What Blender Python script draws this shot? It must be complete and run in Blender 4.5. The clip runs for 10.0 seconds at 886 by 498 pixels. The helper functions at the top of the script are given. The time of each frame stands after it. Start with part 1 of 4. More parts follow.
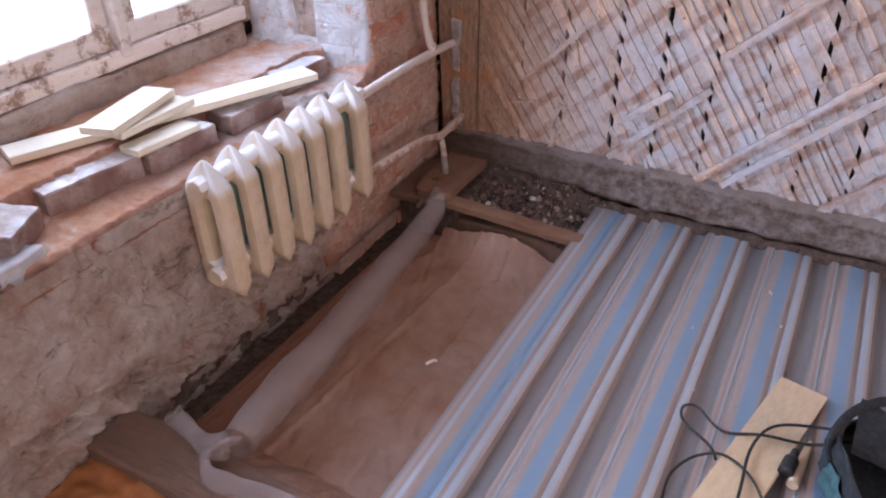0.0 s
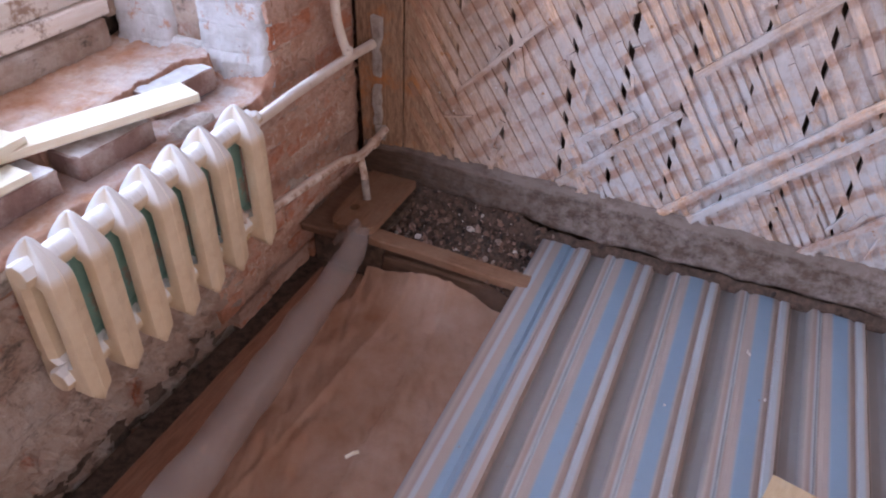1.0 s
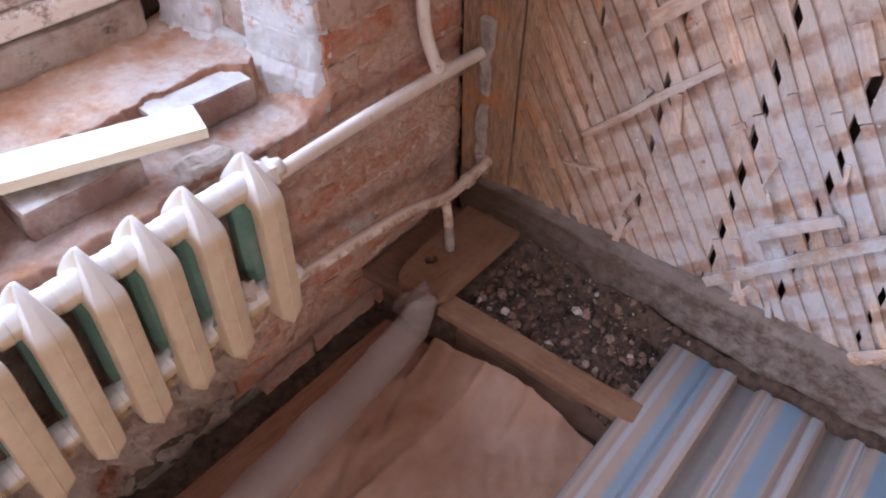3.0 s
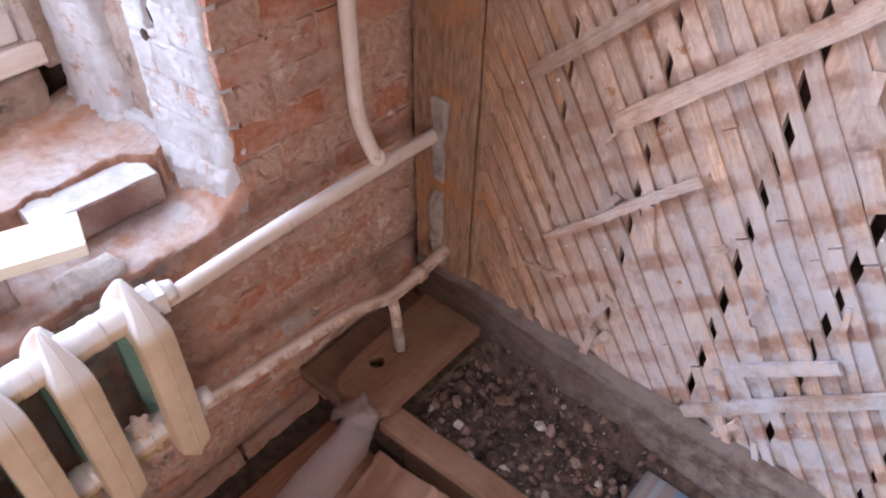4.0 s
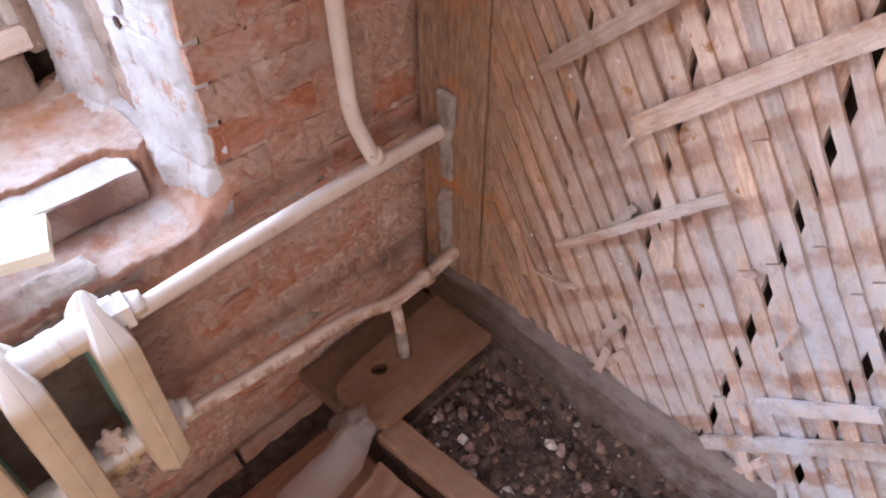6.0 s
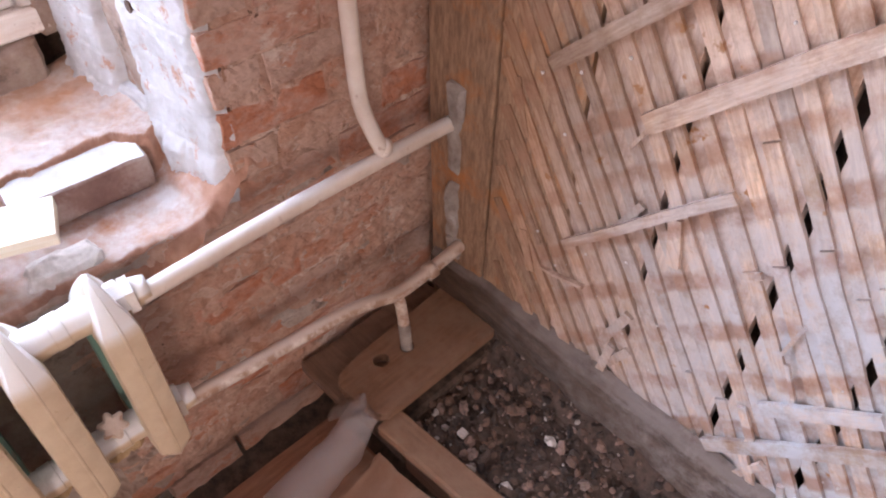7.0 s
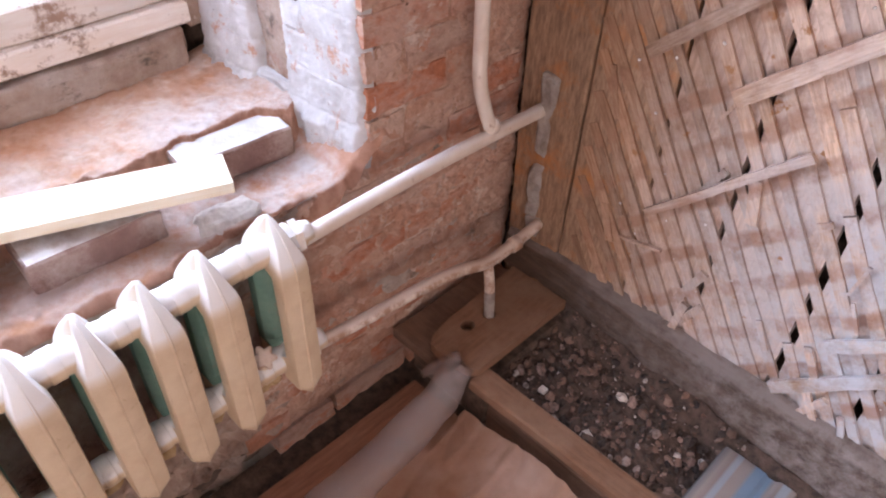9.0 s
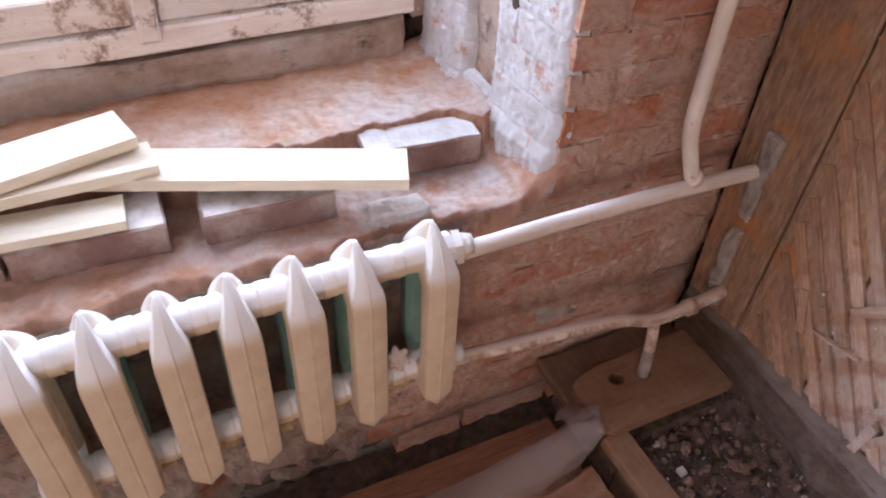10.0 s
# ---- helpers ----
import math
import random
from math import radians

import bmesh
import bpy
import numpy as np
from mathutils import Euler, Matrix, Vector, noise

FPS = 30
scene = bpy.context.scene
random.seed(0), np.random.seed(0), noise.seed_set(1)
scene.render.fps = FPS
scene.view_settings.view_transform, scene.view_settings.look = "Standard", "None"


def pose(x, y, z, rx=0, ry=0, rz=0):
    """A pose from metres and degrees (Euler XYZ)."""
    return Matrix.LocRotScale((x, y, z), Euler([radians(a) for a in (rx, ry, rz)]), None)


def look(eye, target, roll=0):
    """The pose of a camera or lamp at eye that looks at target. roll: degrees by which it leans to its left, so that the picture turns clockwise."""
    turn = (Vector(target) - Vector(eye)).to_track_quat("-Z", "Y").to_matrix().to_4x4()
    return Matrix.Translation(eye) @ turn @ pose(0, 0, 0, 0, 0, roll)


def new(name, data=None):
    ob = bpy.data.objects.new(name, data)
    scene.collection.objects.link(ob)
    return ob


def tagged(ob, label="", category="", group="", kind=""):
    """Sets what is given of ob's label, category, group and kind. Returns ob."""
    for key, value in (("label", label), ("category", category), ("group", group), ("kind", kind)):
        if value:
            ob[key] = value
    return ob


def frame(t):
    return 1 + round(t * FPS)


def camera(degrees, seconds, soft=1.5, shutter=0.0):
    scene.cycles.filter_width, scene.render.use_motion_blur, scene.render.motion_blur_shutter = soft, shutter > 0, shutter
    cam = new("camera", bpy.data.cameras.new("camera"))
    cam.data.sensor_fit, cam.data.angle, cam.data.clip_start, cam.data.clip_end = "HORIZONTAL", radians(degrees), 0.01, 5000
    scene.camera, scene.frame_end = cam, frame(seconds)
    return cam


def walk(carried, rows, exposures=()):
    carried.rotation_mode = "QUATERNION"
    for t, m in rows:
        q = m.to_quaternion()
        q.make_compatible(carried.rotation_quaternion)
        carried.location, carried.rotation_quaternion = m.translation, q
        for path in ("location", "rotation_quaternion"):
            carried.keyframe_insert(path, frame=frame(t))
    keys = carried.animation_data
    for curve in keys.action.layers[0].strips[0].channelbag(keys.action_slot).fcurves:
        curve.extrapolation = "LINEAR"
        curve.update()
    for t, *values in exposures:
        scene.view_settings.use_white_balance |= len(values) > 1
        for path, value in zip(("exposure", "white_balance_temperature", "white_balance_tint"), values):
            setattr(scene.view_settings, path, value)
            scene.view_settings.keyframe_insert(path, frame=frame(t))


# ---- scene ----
cam = camera(62.0, 10.0, soft=2.0)
PATH = [
    (0, (1.622, -2.702, 1.502), (0.794, -1.255, 0.398), -1.5),
    (0.5, (1.484, -2.445, 1.457), (0.738, -0.957, 0.348), 2.4),
    (1, (1.367, -2.194, 1.476), (0.741, -0.716, 0.284), 1.6),
    (1.5, (1.34, -2.038, 1.463), (0.617, -0.598, 0.278), 1.5),
    (2, (1.329, -1.751, 1.477), (0.421, -0.351, 0.375), 2.4),
    (2.5, (1.29, -1.58, 1.477), (0.318, -0.226, 0.371), 0.8),
    (2.7, (1.243, -1.508, 1.447), (0.312, -0.256, 0.196), 0.6),
    (3.8, (1.097, -1.154, 1.414), (0.146, -0.11, -0.001), 0.0),
    (4, (1.088, -1.055, 1.441), (0.122, 0.072, 0.101), 0.4),
    (4.5, (1.074, -0.924, 1.451), (0.054, 0.178, 0.13), 1.2),
    (5, (1.065, -0.88, 1.456), (-0.022, 0.234, 0.2), 1.2),
    (5.5, (1.06, -0.869, 1.433), (-0.002, 0.176, 0.099), -1.2),
    (5.7, (1.064, -0.879, 1.422), (0.015, 0.145, 0.061), -1.8),
    (6.8, (1.06, -0.885, 1.393), (0.071, 0.062, -0.065), -0.4),
    (7, (1.062, -0.881, 1.407), (0.032, 0.095, -0.003), -0.6),
    (7.5, (1.072, -0.896, 1.436), (-0.001, 0.165, 0.124), 0.2),
    (8, (1.071, -0.983, 1.439), (0.036, 0.104, 0.117), 2.4),
    (8.5, (1.06, -1.139, 1.455), (0.001, -0.052, 0.152), 1.1),
    (9, (1.063, -1.253, 1.428), (0.02, -0.184, 0.098), 1.7),
    (9.5, (1.029, -1.219, 1.422), (-0.198, -0.288, 0.147), 2.6),
    (10, (1.017, -1.174, 1.409), (-0.312, -0.498, 0.076), 3.1),
]
walk(cam, [(t, look(eye, target, roll)) for t, eye, target, roll in PATH],
     [(0.0, 0.08, 5600, 18), (1.5, 0.04, 5650, 18), (2.7, 0.12, 5850, 17), (3.8, 0.33, 5850, 18), (4.5, 0.48, 5980, 17), (5.5, 0.49, 6000, 17), (7.5, 0.60, 5960, 17), (8.5, 0.52, 5900, 17), (9.5, 0.38, 6020, 18), (10.0, 0.1, 6040, 18)])

# ---------- light ----------
world = bpy.data.worlds.new("overcast_sky")
scene.world = world
world.use_nodes = True
wn = world.node_tree
sky = wn.nodes.new("ShaderNodeTexSky")
sky.sky_type, sky.sun_disc = "NISHITA", False
sky.sun_elevation, sky.sun_rotation = radians(38), radians(250)
wn.nodes["Background"].inputs["Strength"].default_value = 0.12
wn.links.new(sky.outputs[0], wn.nodes["Background"].inputs["Color"])


def lamp(name, kind, m, energy, colour=(1, 1, 1), size=(1, 1), angle=10):
    data = bpy.data.lights.new(name, kind)
    data.energy, data.color = energy, colour
    if kind == "AREA":
        data.shape, data.size, data.size_y = "RECTANGLE", *size
    else:
        data.angle = radians(angle)
    ob = new(name, data)
    ob.matrix_world = m
    return ob


lamp("soft_sun", "SUN", look((-6, -4, 6), (0, 0, 0)), 1.2, (1.0, 0.96, 0.9), angle=14)
# daylight standing in the openings of the near window and an assumed far one
lamp("daylight_near_window", "AREA", look((-0.64, -1.1, 1.35), (1.2, -1.0, 0.85)), 50, (0.76, 0.86, 1.0), (1.1, 1.1))
lamp("daylight_far_window", "AREA", look((-0.3, -4.05, 1.45), (2.0, -2.4, 1.3)), 98, (0.76, 0.86, 1.0), (1.2, 1.5))
# warm side lamp added for the room's bounced light; its opening is unseen
lamp("daylight_side_window", "AREA", look((4.45, -3.6, 1.5), (0.5, -0.8, 1.3)), 54, (1.0, 0.79, 0.63), (1.5, 1.4))

# ---------- materials ----------


def nodes_of(name):
    m = bpy.data.materials.new(name)
    m.use_nodes = True
    t = m.node_tree
    return m, t, t.nodes["Principled BSDF"]


def n_noise(t, scale, detail=4, rough=0.6, stretch=None, turn=None, place=False, along=None):
    n = t.nodes.new("ShaderNodeTexNoise")
    n.inputs["Scale"].default_value, n.inputs["Detail"].default_value, n.inputs["Roughness"].default_value = scale, detail, rough
    c = t.nodes.new("ShaderNodeTexCoord")
    mp = t.nodes.new("ShaderNodeMapping")
    if stretch:
        mp.inputs["Scale"].default_value = stretch
    if turn:
        mp.inputs["Rotation"].default_value = [radians(a) for a in turn]
    spot = t.nodes.new("ShaderNodeNewGeometry").outputs["Position"] if place else c.outputs["Object"]
    if along is not None:
        lay = t.nodes.new("ShaderNodeMapping")
        lay.inputs["Rotation"].default_value = (0, radians(along), 0)
        t.links.new(spot, lay.inputs["Vector"])
        spot = lay.outputs["Vector"]
    t.links.new(spot, mp.inputs["Vector"])
    t.links.new(mp.outputs["Vector"], n.inputs["Vector"])
    return n.outputs["Fac"]


def n_ramp(t, fac, stops):
    r = t.nodes.new("ShaderNodeValToRGB")
    while len(r.color_ramp.elements) < len(stops):
        r.color_ramp.elements.new(0.5)
    for e, (p, c) in zip(r.color_ramp.elements, stops):
        e.position, e.color = p, (*c, 1) if len(c) == 3 else c
    t.links.new(fac, r.inputs["Fac"])
    return r.outputs["Color"]


def n_mix(t, fac, a, b, how="MIX"):
    m = t.nodes.new("ShaderNodeMix")
    m.data_type, m.blend_type = "RGBA", how
    for value, slot in ((fac, m.inputs["Factor"]), (a, m.inputs["A"]), (b, m.inputs["B"])):
        if isinstance(value, bpy.types.NodeSocket):
            t.links.new(value, slot)
        else:
            slot.default_value = value if isinstance(value, (int, float)) else (*value, 1)
    return m.outputs["Result"]


def n_step(t, fac, lo, hi):
    return n_ramp(t, fac, [(lo, (0, 0, 0)), (hi, (1, 1, 1))])


def n_up(t, lo, hi):
    """How far a face looks up: where dust settles."""
    g = t.nodes.new("ShaderNodeNewGeometry")
    s = t.nodes.new("ShaderNodeSeparateXYZ")
    t.links.new(g.outputs["Normal"], s.inputs[0])
    return n_step(t, s.outputs["Z"], lo, hi)


def n_random(t):
    return t.nodes.new("ShaderNodeObjectInfo").outputs["Random"]


def n_island(t):
    return t.nodes.new("ShaderNodeNewGeometry").outputs["Random Per Island"]


def finish(t, bsdf, colour, rough=0.8, bump=None, strength=0.4, dist=0.004):
    if isinstance(colour, bpy.types.NodeSocket):
        t.links.new(colour, bsdf.inputs["Base Color"])
    else:
        bsdf.inputs["Base Color"].default_value = (*colour, 1)
    if isinstance(rough, bpy.types.NodeSocket):
        t.links.new(rough, bsdf.inputs["Roughness"])
    else:
        bsdf.inputs["Roughness"].default_value = rough
    if bump is not None:
        b = t.nodes.new("ShaderNodeBump")
        b.inputs["Strength"].default_value, b.inputs["Distance"].default_value = strength, dist
        t.links.new(bump, b.inputs["Height"])
        t.links.new(b.outputs["Normal"], bsdf.inputs["Normal"])


def brick_material():
    m, t, b = nodes_of("old_brick")
    base = n_ramp(t, n_random(t), [(0.0, (0.56, 0.22, 0.12)), (0.3, (0.62, 0.33, 0.22)), (0.6, (0.60, 0.41, 0.31)), (0.8, (0.50, 0.32, 0.24)), (1.0, (0.60, 0.27, 0.155))])
    c = n_mix(t, n_step(t, n_noise(t, 45, 7, 0.75, place=True), 0.38, 0.66), base, n_mix(t, 1.0, base, (0.74, 0.68, 0.64), "MULTIPLY"))
    dust = n_step(t, n_noise(t, 7, 9, 0.74, (1, 0.7, 1.3), place=True), 0.44, 0.58)
    c = n_mix(t, n_mix(t, 1.0, dust, (0.75, 0.75, 0.75), "MULTIPLY"), c, (0.68, 0.50, 0.415))
    red = n_step(t, n_noise(t, 10, 9, 0.74, (1, 0.8, 1.5), place=True), 0.56, 0.64)
    c = n_mix(t, n_mix(t, 1.0, red, (0.8, 0.8, 0.8), "MULTIPLY"), c, (0.58, 0.23, 0.12))
    lime = n_step(t, n_noise(t, 12, 9, 0.74, (1, 0.8, 1.4), (25, 0, 0), place=True), 0.60, 0.66)
    c = n_mix(t, lime, c, (0.74, 0.62, 0.54))
    soot = n_step(t, n_noise(t, 6, 8, 0.74, (1, 1.2, 1.6), place=True), 0.63, 0.74)
    c = n_mix(t, n_mix(t, 1.0, soot, (0.8, 0.8, 0.8), "MULTIPLY"), c, (0.22, 0.145, 0.11))
    pits = n_step(t, n_noise(t, 50, 4, 0.6, place=True), 0.70, 0.74)
    c = n_mix(t, pits, c, (0.17, 0.08, 0.05))
    finish(t, b, c, 0.92, n_noise(t, 65, 9, 0.75, place=True), 0.9, 0.010)
    return m


def mortar_material(name="lime_mortar", light=(0.40, 0.31, 0.26), dark=(0.14, 0.10, 0.08)):
    m, t, b = nodes_of(name)
    c = n_ramp(t, n_noise(t, 14, 7, 0.7), [(0.35, dark), (0.5, [(p + q) / 2 for p, q in zip(light, dark)]), (0.68, light)])
    if name.startswith("smeared"):
        c = n_mix(t, n_step(t, n_noise(t, 5, 9, 0.74), 0.48, 0.60), c, n_ramp(t, n_noise(t, 22, 8, 0.72), [(0.35, (0.46, 0.24, 0.155)), (0.65, (0.60, 0.38, 0.285))]))
        c = n_mix(t, n_step(t, n_noise(t, 9, 9, 0.76, (1, 0.7, 1.5)), 0.58, 0.70), c, (0.24, 0.15, 0.105))
        c = n_mix(t, n_step(t, n_noise(t, 9, 9, 0.74, turn=(30, 0, 0)), 0.57, 0.66), c, (0.72, 0.62, 0.545))
        c = n_mix(t, n_step(t, n_noise(t, 55, 4, 0.6), 0.69, 0.73), c, (0.16, 0.085, 0.055))
    finish(t, b, c, 0.95, n_noise(t, 60, 8, 0.75), 0.8, 0.01)
    return m


def plaster_material():
    m, t, b = nodes_of("broken_plaster")
    c = n_ramp(t, n_noise(t, 7, 8, 0.7), [(0.30, (0.32, 0.20, 0.145)), (0.48, (0.47, 0.36, 0.295)), (0.66, (0.60, 0.53, 0.475))])
    red = n_step(t, n_noise(t, 4.3, 6, 0.65), 0.60, 0.66)
    c = n_mix(t, red, c, n_ramp(t, n_noise(t, 30, 5), [(0.35, (0.38, 0.12, 0.06)), (0.65, (0.36, 0.22, 0.16))]))
    dark = n_step(t, n_noise(t, 11, 7, 0.75, (1, 0.7, 1.4)), 0.57, 0.70)
    c = n_mix(t, dark, c, (0.115, 0.09, 0.075))
    white = n_step(t, n_noise(t, 6.1, 6, 0.7, turn=(20, 0, 40)), 0.63, 0.72)
    c = n_mix(t, white, c, (0.62, 0.56, 0.51))
    finish(t, b, c, 0.93, n_noise(t, 45, 9, 0.75), 0.9, 0.012)
    return m


def whitewash_material():
    m, t, b = nodes_of("flaking_whitewash")
    c = n_ramp(t, n_noise(t, 18, 6), [(0.3, (0.46, 0.435, 0.43)), (0.6, (0.62, 0.61, 0.625))])
    bare = n_step(t, n_noise(t, 13, 8, 0.75), 0.57, 0.64)
    c = n_mix(t, bare, c, (0.50, 0.29, 0.21))
    c = n_mix(t, n_step(t, n_noise(t, 34, 5, 0.7, (1, 1, 2)), 0.67, 0.72), c, (0.20, 0.12, 0.09))
    finish(t, b, c, 0.88, n_noise(t, 55, 8, 0.7), 0.6, 0.006)
    return m


def sill_material():
    m, t, b = nodes_of("dusty_sill_mortar")
    c = n_ramp(t, n_noise(t, 20, 7, 0.7), [(0.32, (0.34, 0.16, 0.10)), (0.6, (0.48, 0.28, 0.20))])
    dust = n_ramp(t, n_noise(t, 5.5, 7, 0.68, (1, 0.8, 1)), [(0.40, (0.42, 0.19, 0.095)), (0.54, (0.50, 0.28, 0.175)), (0.70, (0.66, 0.53, 0.45))])
    co, sp, mr = t.nodes.new("ShaderNodeTexCoord"), t.nodes.new("ShaderNodeSeparateXYZ"), t.nodes.new("ShaderNodeMapRange")
    t.links.new(co.outputs["Object"], sp.inputs[0])
    t.links.new(sp.outputs["Y"], mr.inputs["Value"])
    mr.inputs["From Min"].default_value, mr.inputs["From Max"].default_value = -1.7, -0.60
    fr = t.nodes.new("ShaderNodeMapRange")
    fr.inputs["From Min"].default_value, fr.inputs["From Max"].default_value = -0.46, -0.24
    t.links.new(sp.outputs["X"], fr.inputs["Value"])
    lime = n_mix(t, 1.0, n_step(t, n_noise(t, 8, 7, 0.7), 0.36, 0.60), mr.outputs["Result"], "MULTIPLY")
    lime = n_mix(t, 1.0, lime, fr.outputs["Result"], "MULTIPLY")
    dust = n_mix(t, lime, dust, (0.62, 0.57, 0.555))
    c = n_mix(t, n_up(t, 0.72, 0.95), c, dust)
    finish(t, b, c, 0.95, n_noise(t, 70, 8, 0.75), 0.6, 0.006)
    return m


def wood_material(name, dark, light, stretch=(14, 14, 1.2), dust=(0.5, 0.44, 0.40), cover=(0.5, 0.65), rough=0.8, scale=9, bands=None, vary=0.25, patch=3.2, spread=None, settled=None, along=None):
    m, t, b = nodes_of(name)
    grain = n_noise(t, scale, 8, 0.65, stretch, along=along)
    c = n_ramp(t, grain, [(0.3, dark), (0.68, light)])
    tone = n_ramp(t, n_random(t), [(0, (1 - vary,) * 3), (1, (1 + vary * 0.35, 1 + vary * 0.3, 1 + vary * 0.25))])
    c = n_mix(t, 1.0, c, tone, "MULTIPLY")
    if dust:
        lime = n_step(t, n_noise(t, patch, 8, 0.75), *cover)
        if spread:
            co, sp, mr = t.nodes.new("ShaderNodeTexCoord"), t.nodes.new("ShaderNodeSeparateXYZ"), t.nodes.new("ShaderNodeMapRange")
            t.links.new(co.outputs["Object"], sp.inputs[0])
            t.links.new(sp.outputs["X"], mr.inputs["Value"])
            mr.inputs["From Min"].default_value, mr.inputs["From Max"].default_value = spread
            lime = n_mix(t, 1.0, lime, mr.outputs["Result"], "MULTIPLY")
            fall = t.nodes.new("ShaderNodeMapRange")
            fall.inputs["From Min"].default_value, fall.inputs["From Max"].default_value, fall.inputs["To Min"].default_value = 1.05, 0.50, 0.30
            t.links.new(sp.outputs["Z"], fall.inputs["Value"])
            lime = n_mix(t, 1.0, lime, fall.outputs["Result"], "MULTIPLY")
            # Wood darker towards the corner: brown stain and the pier's shade in one tint
            corner_tint = t.nodes.new("ShaderNodeMapRange")
            corner_tint.inputs["From Min"].default_value, corner_tint.inputs["From Max"].default_value = spread[1] - 0.25, spread[0] - 0.06
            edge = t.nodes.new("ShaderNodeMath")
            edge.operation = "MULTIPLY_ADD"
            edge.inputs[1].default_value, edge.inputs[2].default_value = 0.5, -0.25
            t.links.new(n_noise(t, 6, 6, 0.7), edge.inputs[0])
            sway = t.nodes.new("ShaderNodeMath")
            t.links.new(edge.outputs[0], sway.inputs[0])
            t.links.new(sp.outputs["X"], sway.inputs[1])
            t.links.new(sway.outputs[0], corner_tint.inputs["Value"])
            c = n_mix(t, corner_tint.outputs["Result"], c, n_mix(t, 1.0, c, (0.60, 0.50, 0.42), "MULTIPLY"))
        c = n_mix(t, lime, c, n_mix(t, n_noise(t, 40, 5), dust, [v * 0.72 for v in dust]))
    if bands:
        w = t.nodes.new("ShaderNodeTexWave")
        w.inputs["Scale"].default_value, w.inputs["Distortion"].default_value, w.inputs["Detail"].default_value, w.inputs["Detail Scale"].default_value = 3.1, 1.1, 4, 4.0
        co, mp = t.nodes.new("ShaderNodeTexCoord"), t.nodes.new("ShaderNodeMapping")
        mp.inputs["Rotation"].default_value = (0, radians(43), 0)
        t.links.new(co.outputs["Object"], mp.inputs[0])
        t.links.new(mp.outputs[0], w.inputs[0])
        w.bands_direction = "Z"
        mark = n_mix(t, 1.0, n_step(t, w.outputs["Fac"], 0.66, 0.90), n_step(t, n_noise(t, 8, 6, 0.7), 0.38, 0.58), "MULTIPLY")
        c = n_mix(t, n_mix(t, 1.0, mark, (0.78, 0.78, 0.78), "MULTIPLY"), c, bands)
        grime = n_step(t, n_noise(t, 17, 8, 0.75), 0.50, 0.68)
        c = n_mix(t, grime, c, n_mix(t, 1.0, c, (0.72, 0.64, 0.58), "MULTIPLY"))
        rust = n_step(t, n_noise(t, 21, 4, 0.6), 0.66, 0.72)
        c = n_mix(t, rust, c, (0.36, 0.17, 0.07))
    if settled:
        c = n_mix(t, n_mix(t, 1.0, n_up(t, 0.35, 0.8), n_step(t, n_noise(t, 9, 6), 0.30, 0.55), "MULTIPLY"), c, settled)
    finish(t, b, c, rough, n_noise(t, scale * 3, 8, 0.7, stretch, along=along), 0.5, 0.004)
    return m


def radiator_material():
    m, t, b = nodes_of("cream_radiator_enamel")
    c = n_ramp(t, n_noise(t, 15, 5), [(0.3, (0.61, 0.46, 0.30)), (0.7, (0.74, 0.61, 0.43))])
    c = n_mix(t, n_step(t, n_noise(t, 8, 7, 0.7), 0.56, 0.70), c, (0.62, 0.48, 0.33))
    c = n_mix(t, n_step(t, n_noise(t, 45, 6, 0.7), 0.68, 0.74), c, (0.40, 0.30, 0.22))
    c = n_mix(t, n_up(t, 0.10, 0.36), c, (0.84, 0.83, 0.82))
    finish(t, b, c, n_ramp(t, n_noise(t, 20, 4), [(0.3, (0.26,) * 3), (0.7, (0.48,) * 3)]), n_noise(t, 38, 5), 0.35, 0.003)
    return m


def green_material():
    m, t, b = nodes_of("old_green_paint")
    c = n_ramp(t, n_noise(t, 12, 5), [(0.3, (0.13, 0.25, 0.20)), (0.7, (0.24, 0.38, 0.31))])
    c = n_mix(t, n_step(t, n_noise(t, 20, 6), 0.58, 0.68), c, (0.30, 0.24, 0.18))
    finish(t, b, c, 0.6, n_noise(t, 50, 4), 0.3, 0.003)
    return m


def pipe_material(name="painted_steel_pipe", rub=(0.62, 0.72), dust=(0.76, 0.71, 0.67)):
    m, t, b = nodes_of(name)
    c = n_ramp(t, n_noise(t, 9, 6), [(0.3, (0.62, 0.50, 0.41)), (0.65, (0.78, 0.70, 0.62))])
    c = n_mix(t, n_step(t, n_noise(t, 24, 6, 0.7), *rub), c, (0.40, 0.25, 0.17))
    c = n_mix(t, n_up(t, 0.5, 0.9), c, dust)
    finish(t, b, c, 0.55, n_noise(t, 60, 5), 0.3, 0.002)
    return m


